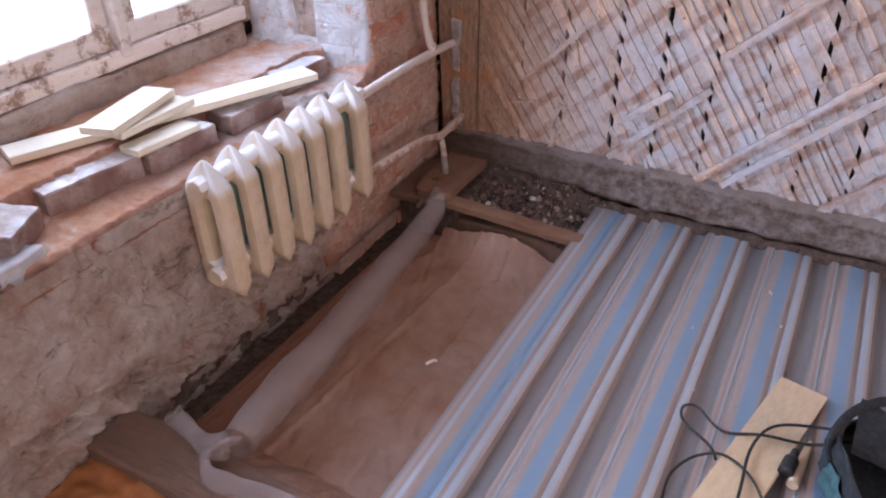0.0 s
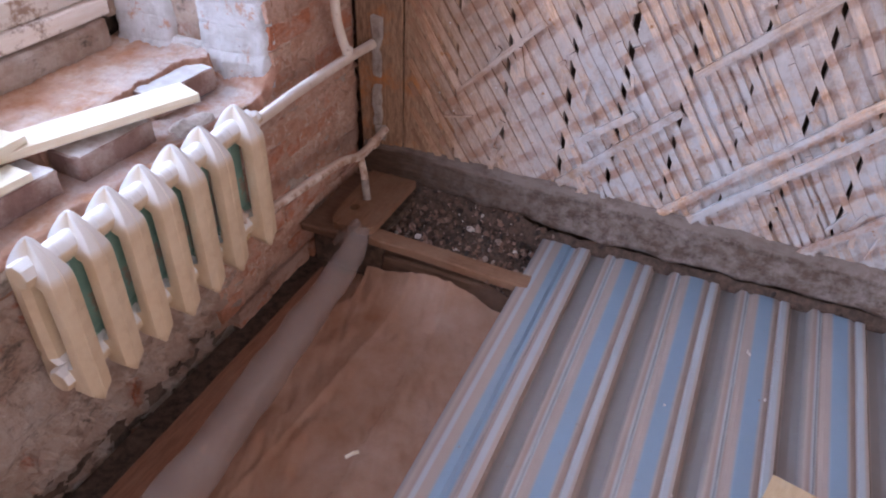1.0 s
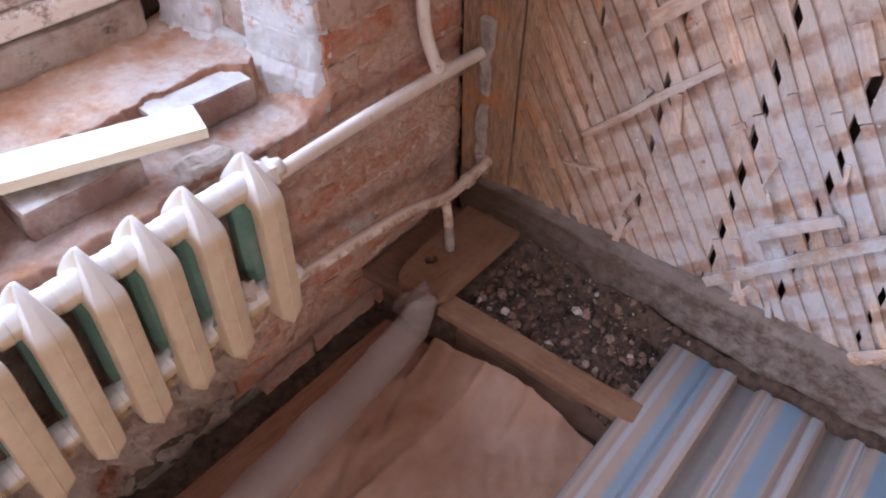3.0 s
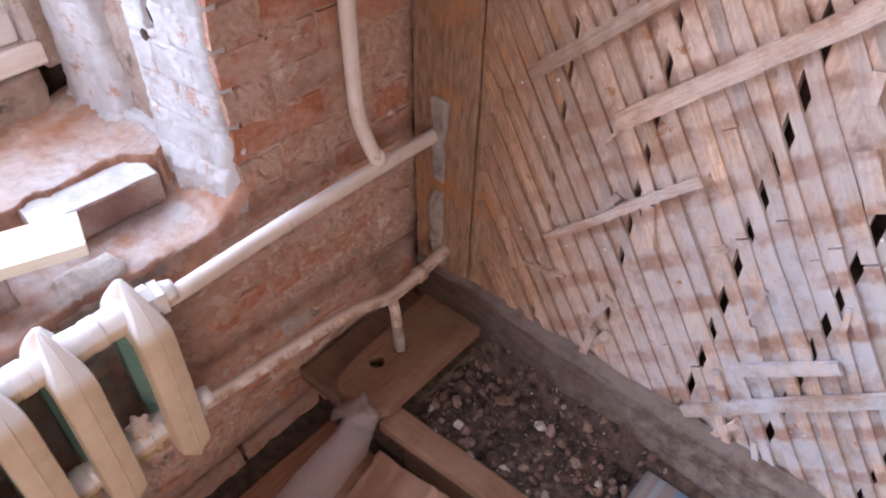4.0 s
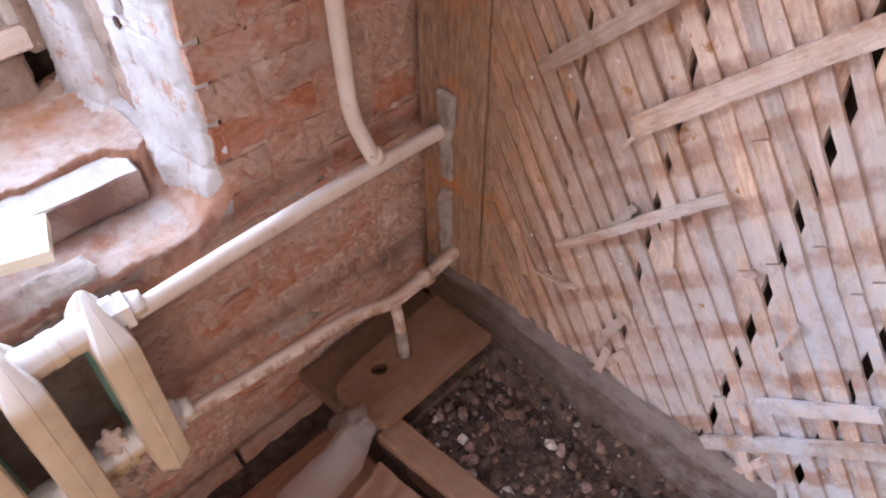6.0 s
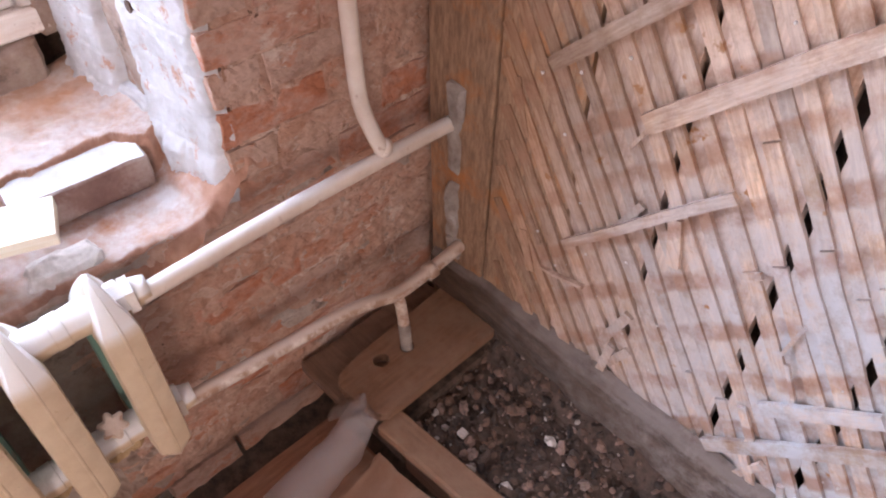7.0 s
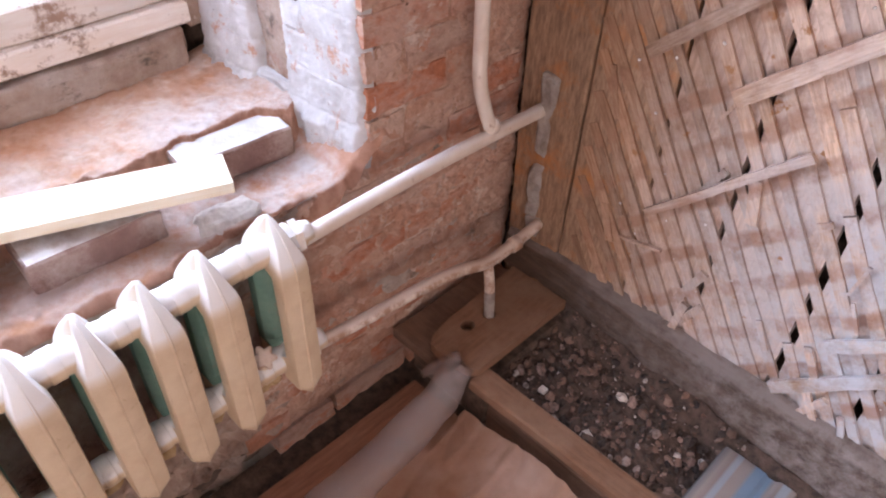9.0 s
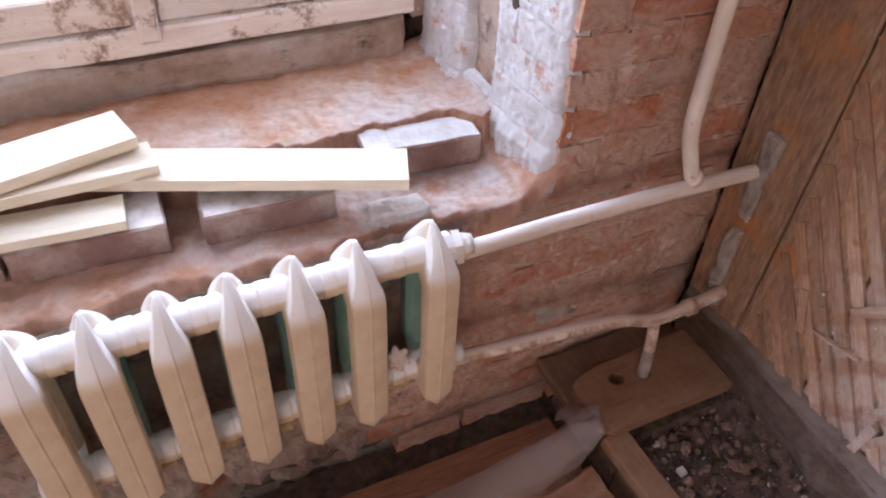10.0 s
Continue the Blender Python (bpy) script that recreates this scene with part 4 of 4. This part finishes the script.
part("lower_pipe", tube([(0.148, -0.69, 0.218), (0.158, -0.56, 0.212), (0.172, -0.38, 0.206), (0.180, -0.285, 0.195), (0.190, -0.20, 0.172), (0.193, -0.10, 0.178), (0.186, 0.008, 0.182)], 0.0155, 18), OLDPIPE, pipework, smooth=True)
part("collar", tube([(0.194, -0.112, 0.177), (0.195, -0.088, 0.178)], 0.0205, 12), OLDPIPE, pipework, smooth=True)
stub = part("drop_pipe", tube([(0.191, -0.195, 0.165), (0.205, -0.197, 0.09), (0.212, -0.198, -0.02)], 0.0135, 16), OLDPIPE, pipework, smooth=True)
part("bare_end", tube([(0.2056, -0.197, 0.082), (0.213, -0.198, -0.03)], 0.0143, 16), GREYSTRIP, stub, "grey bare lower end", True)

dab = thing("cement_strip", "grey cement dab round the pipe ends on the corner board", "cement")
for z0, z1, x0, x1 in ((0.385, 0.60, 0.138, 0.178), (0.19, 0.36, 0.14, 0.172), (0.13, 0.20, 0.145, 0.19)):
    part("dab", rough_box((x0, -0.008 + LEAN * z0, z0), (x1, 0.012 + LEAN * z0, z1), 7, 0.013, 0.006, int(z0 * 50), 26), GREYSTRIP, dab)

# ---------- corner floor board with two pipe holes ----------
floor_board = thing("floor_board", "dusty wooden floor board with a round pipe hole in the corner", "board")
bm = bmesh.new()
loop = [(0.322, -0.01), (0.322, -0.352), (0.300, -0.372), (0.205, -0.385), (0.178, -0.380), (0.163, -0.362), (0.150, -0.30), (0.132, -0.01)]
outer_v = [bm.verts.new((x, y, 0.0)) for x, y in loop]
edges = [bm.edges.new((outer_v[i], outer_v[(i + 1) % len(loop)])) for i in range(len(loop))]
for cx, cy, r in ((0.200, -0.268, 0.0195), (0.2115, -0.197, 0.0175)):
    ring = [bm.verts.new((cx + r * math.cos(a), cy + r * 1.05 * math.sin(a), 0.0)) for a in (2 * math.pi * k / 18 for k in range(18))]
    edges += [bm.edges.new((ring[i], ring[(i + 1) % 18])) for i in range(18)]
bmesh.ops.triangle_fill(bm, edges=edges, use_beauty=True)
down = bmesh.ops.extrude_face_region(bm, geom=bm.faces[:])
bmesh.ops.translate(bm, vec=(0, 0, -0.03), verts=[g for g in down["geom"] if isinstance(g, bmesh.types.BMVert)])
part("board", bm, BOARD, floor_board)
structure("ledge_board", rough_box((0.05, -0.40, -0.065), (0.20, 0.0, -0.034), 4, 0.004, 0.005, 6, 8), JOIST, "dark lower board beside the wall")
# added block, coloured dark for the shade in the void under the board
structure("ledge_block", rough_box((0.045, -0.325, -0.25), (0.33, -0.02, -0.068), 4, 0.005, 0.008, 8, 8), DARKBROWN, "dark block standing for the shaded void under the corner board")

strip = part("timber_strip", rough_box((-0.034, -0.29, -0.034), (0.034, 0.29, 0.0), 6, 0.003, 0.004, 5, 8), BOARD)
strip.matrix_world = Matrix.Translation((0.60, -0.322, -0.058)) @ Vector((0.53, 0.045, -0.062)).to_track_quat("Y", "Z").to_matrix().to_4x4()
tagged(strip, "dusty wooden strip bridging from the corner board to the steel sheet", "timber")

# ---------- corrugated sheet ----------
sheets = []
PITCH = 0.2255


def profile():
    pts = [(0.843, -0.104), (0.848, -0.091), (0.900, -0.0895), (0.948, -0.0905), (0.958, -0.0985), (0.975, -0.0965), (0.984, -0.0865), (1.003, -0.0860), (1.024, -0.0870)]
    for k in range(7):
        c = 1.055 + PITCH * k
        pts += [(c - 0.025, -0.1090), (c, -0.1100), (c + 0.022, -0.1085), (c + 0.034, -0.0875), (c + 0.040, -0.0855), (c + 0.056, -0.0865), (c + 0.062, -0.0940), (c + 0.070, -0.0930), (c + 0.080, -0.0870), (c + 0.100, -0.0850), (c + 0.146, -0.0860), (c + 0.156, -0.0910), (c + 0.160, -0.0935), (c + 0.166, -0.0865), (c + PITCH - 0.036, -0.0870)]
    return pts[:-1]


PROF = profile()


def sheet_bm(x0, x1, y0, y1, lift):
    pts = [p for p in PROF if x0 <= p[0] <= x1]
    bm = bmesh.new()
    n = 24
    rows = []
    for j in range(n + 1):
        y = y0 + (y1 - y0) * j / n
        bow = 0.0012 * math.sin(y * 5.1 + x0)
        rows.append([bm.verts.new((x, y, z + lift + bow + 0.001 * fbm(x * 4, y * 2, 1))) for x, z in pts])
    for a, b in zip(rows, rows[1:]):
        for i in range(len(pts) - 1):
            bm.faces.new((a[i], a[i + 1], b[i + 1], b[i]))
    bmesh.ops.solidify(bm, geom=bm.faces[:], thickness=0.0012)
    return bm


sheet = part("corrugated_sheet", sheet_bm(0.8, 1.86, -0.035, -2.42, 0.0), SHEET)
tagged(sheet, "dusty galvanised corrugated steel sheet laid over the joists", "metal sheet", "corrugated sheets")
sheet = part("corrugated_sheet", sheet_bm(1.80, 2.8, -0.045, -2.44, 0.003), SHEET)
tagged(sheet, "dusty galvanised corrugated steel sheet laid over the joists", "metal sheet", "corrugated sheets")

rnd = random.Random(8)
for n, (x, y) in enumerate(((1.592, -0.335), (1.598, -0.347), (1.655, -0.52), (1.40, -0.66), (1.47, -0.95))):
    c = part("plaster_crumb", rough_box((x - 0.003, y - 0.006 + 0.002 * n, -0.092), (x + 0.004, y + 0.006, -0.081), 1, 0.003, 0.002, n, 60), CHIP)
    tagged(c, "small white plaster crumb on the steel sheet", "crumb", "crumbs on the sheet")

# ---------- film in the floor bay ----------


def film_place(u, v):
    x, y = 0.250 + 0.012 * fbm(v * 9, 1, 1) * (1 - u) + u * 0.680, -0.378 - v * 1.42
    z = -0.222 + 0.014 * fbm(x * 6, y * 3, 1, 4) + 0.007 * fbm(x * 20 + y * 6, y * 9, 2, 4)
    rise = max(0.0, 1 - (v * 1.42) / 0.17) ** 2.0
    crest = -0.135 + 0.045 * math.sin(x * 13 + 0.4) * (0.4 + 0.6 * u) - 0.03 * u
    z += rise * (crest + 0.226) * (1 if x > 0.30 else 0.25)
    side = max(0.0, 1 - (x - 0.08) / 0.04)
    z += side * 0.012
    near = max(0.0, (v - 0.9) / 0.1)
    z += near * 0.12
    fold = math.exp(-(((x - 0.63 - 0.05 * v) / 0.012) ** 2)) * 0.008 + math.exp(-(((x - 0.48 + 0.1 * v) / 0.01) ** 2)) * 0.006
    near_fold = 0.010 * max(0.0, v - 0.45) * math.sin(26 * (x + 0.5 * v) + 5 * fbm(x * 3, y * 3, 8)) + 0.014 * max(0.0, u - 0.55) * math.sin(9 * y + 7 * x)
    return Vector((x, y, z + fold + near_fold))


film = part("plastic_film", grid(110, 150, film_place), FILM, None, "", True)
tagged(film, "dusty translucent plastic film lining the open floor bay", "plastic film")


def roll_bm():
    pts = [(0.282, -0.372, -0.006), (0.288, -0.392, -0.012), (0.298, -0.43, -0.026), (0.308, -0.55, -0.052), (0.333, -0.9, -0.068), (0.368, -1.3, -0.070), (0.402, -1.62, -0.055), (0.430, -1.78, -0.040)]
    bm = tube(pts, [0.026, 0.034, 0.040, 0.047, 0.054, 0.060, 0.060, 0.050], 26, caps=False)
    for v in bm.verts:
        v.co += noise.noise_vector(v.co * 9) * 0.009 + noise.noise_vector(Vector((v.co.x * 30, v.co.y * 8, v.co.z * 30))) * 0.005
        end = max(0.0, min(1.0, (v.co.y + 0.56) / 0.17))
        v.co += noise.noise_vector(v.co * 26) * 0.022 * end
    return bm


film_roll = thing("film_roll", "loose roll of milky plastic film lying along the floor bay", "plastic film")
part("roll", roll_bm(), ROLL, film_roll, smooth=True)


def ribbon(points, width, seed):
    bm = tube(points, width, 14, caps=False, flat=0.34)
    for v in bm.verts:
        v.co += noise.noise_vector(v.co * 14 + Vector((seed, 0, 0))) * 0.012
    return bm


part("torn_edge", ribbon([(0.285, -0.40, 0.018), (0.262, -0.385, 0.010), (0.235, -0.40, -0.02), (0.205, -0.43, -0.06)], [0.020, 0.030, 0.032, 0.018], 5), ROLL, film_roll, smooth=True)
part("twisted_end", ribbon([(0.20, -1.76, -0.03), (0.22, -1.80, -0.012), (0.30, -1.815, -0.035), (0.38, -1.825, -0.03), (0.425, -1.815, -0.02)], [0.022, 0.030, 0.026, 0.034, 0.04], 1), ROLL, film_roll, smooth=True)
part("twisted_end", ribbon([(0.42, -1.78, -0.04), (0.40, -1.85, -0.015), (0.44, -1.90, -0.03), (0.54, -1.89, -0.04), (0.70, -1.87, -0.05)], [0.045, 0.042, 0.034, 0.028, 0.03], 2), ROLL, film_roll, smooth=True)
shaving = part("wood_shaving", tube([(0.63, -1.105, -0.210), (0.648, -1.09, -0.199), (0.655, -1.075, -0.208)], 0.005, 8, flat=0.4), PINE)
tagged(shaving, "curled pale wood shaving on the plastic film", "shaving")

# ---------- bricks and boards on the sill ----------
def loose_brick(at, size, seed, label, mat=None):
    l, w, h = size
    ob = part("brick", rough_box((-w / 2, -l / 2, 0), (w / 2, l / 2, h), 6, 0.0038, 0.0045, seed, 24), mat or LOOSEBRICK)
    ob.matrix_world = at
    return tagged(ob, label, "brick", "bricks on the sill")


def loose_brick_material(name, low, high):
    m, t, b = nodes_of(name)
    c = n_ramp(t, n_noise(t, 16, 7), [(0.3, (0.19, 0.105, 0.085)), (0.7, (0.30, 0.19, 0.16))])
    c = n_mix(t, n_step(t, n_noise(t, 7, 6, 0.7), 0.50, 0.66), c, (0.42, 0.33, 0.29))
    c = n_mix(t, n_up(t, 0.75, 0.95), c, n_ramp(t, n_noise(t, 14, 6), [(0.4, low), (0.6, high)]))
    finish(t, b, c, 0.93, n_noise(t, 80, 8), 0.7, 0.005)
    return m


LOOSEBRICK = loose_brick_material("loose_brick", (0.50, 0.41, 0.37), (0.76, 0.74, 0.74))
LIMEBRICK = loose_brick_material("limed_brick", (0.56, 0.53, 0.52), (0.68, 0.67, 0.68))
SZ = 0.490
loose_brick(pose(-0.118, -0.981, SZ, 0, 0, -2.5), (0.248, 0.115, 0.068), 1, "dusty dark-red loose brick on the sill ledge")
loose_brick(pose(-0.140, -1.294, SZ, 0, 0, -3), (0.262, 0.118, 0.070), 2, "dusty grey-topped loose brick on the sill ledge")
loose_brick(pose(-0.186, -1.578, SZ, 0, 0, -8), (0.296, 0.122, 0.074), 3, "dusty brown loose brick at the edge of the sill ledge")
loose_brick(pose(-0.168, -0.642, SZ + 0.006, 0, 0, -5), (0.252, 0.088, 0.072), 4, "broken brick with a white limed top under the plank end", LIMEBRICK)
loose_brick(pose(-0.13, -1.87, SZ - 0.01, 0, 8, 30), (0.16, 0.11, 0.09), 6, "broken orange brick end with lime on it")
loose_brick(pose(-0.03, -1.93, SZ - 0.045, 0, -10, 10), (0.15, 0.09, 0.07), 7, "lump of limed masonry on the wall edge", WHITEWASH)
lump = part("mortar_lump", rough_box((-0.07, -0.81, SZ - 0.012), (0.0, -0.68, SZ + 0.014), 5, 0.012, 0.010, 3, 25), CHIP)
tagged(lump, "lump of white lime mortar on the sill ledge", "mortar")


def plank_thing(name, a, b, width, thick, label, mat=PINE, seed=0, tip=0.0):
    """A sawn board whose upper side runs from a to b."""
    a, b = Vector(a), Vector(b)
    d = b - a
    bm = box((-width / 2, -d.length / 2, -thick), (width / 2, d.length / 2, 0), 0.0018)
    ob = part(name, bm, mat)
    ob.matrix_world = Matrix.Translation((a + b) / 2) @ d.to_track_quat("Y", "Z").to_matrix().to_4x4() @ pose(0, 0, 0, 0, tip, 0)
    return tagged(ob, label, "plank", "pine boards")


plank_thing("pine_plank", (-0.036, -0.722, 0.598), (-0.385, -1.665, 0.612), 0.103, 0.024, "long pale pine plank lying across bricks on the sill")
plank_thing("pine_plank", (-0.272, -1.188, 0.655), (-0.190, -1.500, 0.655), 0.112, 0.023, "short pale pine board on top of the stack")
plank_thing("pine_plank", (-0.205, -1.155, 0.624), (-0.185, -1.46, 0.632), 0.085, 0.022, "short pale pine board in the middle of the stack")
plank_thing("pine_plank", (-0.118, -1.225, 0.583), (-0.128, -1.46, 0.588), 0.080, 0.020, "short pale pine board on the brick")

# ---------- things on the sheet ----------
plank_thing("pine_offcut", (1.757, -0.81, -0.062), (1.615, -1.40, -0.062), 0.135, 0.022, "flat pale pine offcut lying on the steel sheet", OFFCUT)
cable = thing("power_cable", "black rubber power cable in loose loops with a plug", "cable")
cz = -0.05
part("cord", tube([(2.02, -1.05, 0.04), (1.90, -1.03, -0.01), (1.80, -1.05, cz), (1.68, -1.08, cz + 0.005), (1.58, -1.09, cz - 0.02), (1.50, -1.03, cz - 0.02), (1.462, -1.045, cz - 0.02), (1.475, -1.10, cz - 0.02), (1.56, -1.16, cz - 0.02), (1.585, -1.20, cz - 0.02)], 0.0042, 10), RUBBER, cable, smooth=True)
part("cord", tube([(2.02, -1.08, 0.05), (1.92, -1.02, 0.01), (1.80, -1.00, cz + 0.02), (1.70, -1.04, cz + 0.01), (1.66, -1.14, cz + 0.003), (1.66, -1.28, cz), (1.66, -1.42, cz)], 0.0042, 10), RUBBER, cable, smooth=True)
part("cord", tube([(1.495, -1.42, cz - 0.02), (1.49, -1.31, cz - 0.02), (1.53, -1.22, cz - 0.02), (1.60, -1.19, cz - 0.005), (1.68, -1.24, cz), (1.73, -1.34, cz), (1.75, -1.45, cz)], 0.004, 10), RUBBER, cable, smooth=True)
plug = part("plug", tube([(1.765, -1.10, cz + 0.01), (1.762, -1.125, cz + 0.008), (1.76, -1.135, cz + 0.006), (1.752, -1.18, cz)], [0.009, 0.012, 0.019, 0.020], 14), RUBBER, cable, "black round plug", True)

bag = thing("tool_bag", "open black canvas tool bag with teal side panels", "bag")


def bag_wall(u, v):
    a = u * 2 * math.pi
    r = 0.19 + 0.014 * math.sin(3 * a) + 0.03 * v - 0.03 * v * v + 0.022 * fbm(math.cos(a) * 2, math.sin(a) * 2, v * 3)
    return Vector((2.035 + r * math.cos(a), -1.15 + r * 1.1 * math.sin(a), -0.084 + v * (0.135 + 0.035 * math.sin(a * 2 + 1))))


part("body", grid(48, 14, bag_wall), CLOTH, bag, smooth=True)
part("bottom", grid(8, 8, lambda u, v: Vector((1.86 + u * 0.28, -1.30 + v * 0.32, -0.083))), CLOTH, bag)
part("side_panel", grid(14, 10, lambda u, v: bag_wall(0.50 + u * 0.13, 0.03 + v * 0.60) + Vector((-0.007, -0.002, 0))), TEAL, bag, "faded teal panel", True)
part("rim", tube([bag_wall(k / 24, 1.0) for k in range(25)], 0.007, 8, flat=0.6), CLOTH, bag, "thick bound rim", True)
part("handle", tube([(1.84, -1.17, 0.03), (1.825, -1.14, 0.075), (1.86, -1.05, 0.10), (1.93, -0.97, 0.10), (1.99, -0.94, 0.08), (2.01, -0.95, 0.04)], 0.013, 10, flat=0.5), CLOTH, bag, "padded strap", True)
part("flap", grid(12, 8, lambda u, v: Vector((1.88 + v * 0.20, -1.12 + u * 0.15, 0.030 + 0.06 * u * (1 - 0.6 * v) - 0.03 * v + 0.014 * fbm(u * 4, v * 4, 1)))), CLOTH, bag, smooth=True)
grip = part("wooden_grip", tube([(1.80, -1.03, -0.068), (1.785, -1.12, -0.066), (1.775, -1.20, -0.066)], [0.010, 0.013, 0.015], 12), OFFCUT)
tagged(grip, "brown wooden tool handle beside the bag", "tool")

# ---------- wall bricks, last ----------


def wall_brick_mesh(length, height, seed):
    bm = box((-0.06, -length / 2, -height / 2), (0, length / 2, height / 2))
    bmesh.ops.subdivide_edges(bm, edges=[e for e in bm.edges if all(v.co.x > -0.01 for v in e.verts) and abs(e.verts[0].co.y - e.verts[1].co.y) > 0.02], cuts=9, use_grid_fill=True)
    bmesh.ops.subdivide_edges(bm, edges=[e for e in bm.edges if all(v.co.x > -0.01 for v in e.verts) and abs(e.verts[0].co.z - e.verts[1].co.z) > 0.02], cuts=4, use_grid_fill=True)
    o = Vector((seed * 5.1, seed * 2.7, seed))
    for v in bm.verts:
        n1 = noise.noise_vector(v.co * 17 + o)
        n2 = noise.noise_vector(v.co * 60 + o)
        rim = max(abs(v.co.y) / (length / 2), abs(v.co.z) / (height / 2))
        v.co += Vector((n1.x * 0.004 + n2.x * 0.003 - (0.005 * max(0.0, n2.y + 0.3) if rim > 0.9 and v.co.x > -0.01 else 0.0), n1.y * 0.006, n1.z * 0.006 + n2.z * 0.002))
    return mesh_of(bm, "brick", BRICK)


STRETCH = [wall_brick_mesh(0.246, 0.067, s) for s in range(8)]
HEAD = [wall_brick_mesh(0.120, 0.067, s + 20) for s in range(6)]
CUT = [wall_brick_mesh(0.175, 0.067, s + 40) for s in range(5)]
rnd = random.Random(17)
k = 0
z = -0.20
while z < 1.62:
    y = 0.045 - (0.0 if k % 2 else 0.128)
    if k % 2 == 0:
        b = part("brick", HEAD[rnd.randrange(6)], None, wall_window)
        b.matrix_world = pose(FACE + rnd.uniform(-0.005, 0.003), 0.045 - 0.062, z, rnd.uniform(-1, 1), 0, 0)
    stop = REVEAL - 0.022 if z > 0.44 else -0.80 + rnd.uniform(-0.1, 0.1)
    while y > stop + 0.05:
        room = y - stop
        kind, length = (STRETCH, 0.246) if room > 0.24 else (CUT, 0.175) if room > 0.165 else (HEAD, 0.120)
        if z > 0.44 and 0.24 < room < 0.30:
            kind, length = STRETCH, 0.246
        yc = y - length / 2
        fit = 1.0
        if z > 0.44 and room - length < 0.07:
            yc, fit = (y + stop) / 2, room / length
        b = part("brick", kind[rnd.randrange(len(kind))], None, wall_window)
        b.matrix_world = pose(FACE + rnd.uniform(-0.007, 0.004) - (0.006 if z < 0.44 else 0), yc, z, rnd.uniform(-0.9, 0.9), rnd.uniform(-0.6, 0.6), rnd.uniform(-0.4, 0.4)) @ Matrix.Diagonal((1, fit, 1, 1))
        y -= length + 0.013
    z += 0.0775
    k += 1
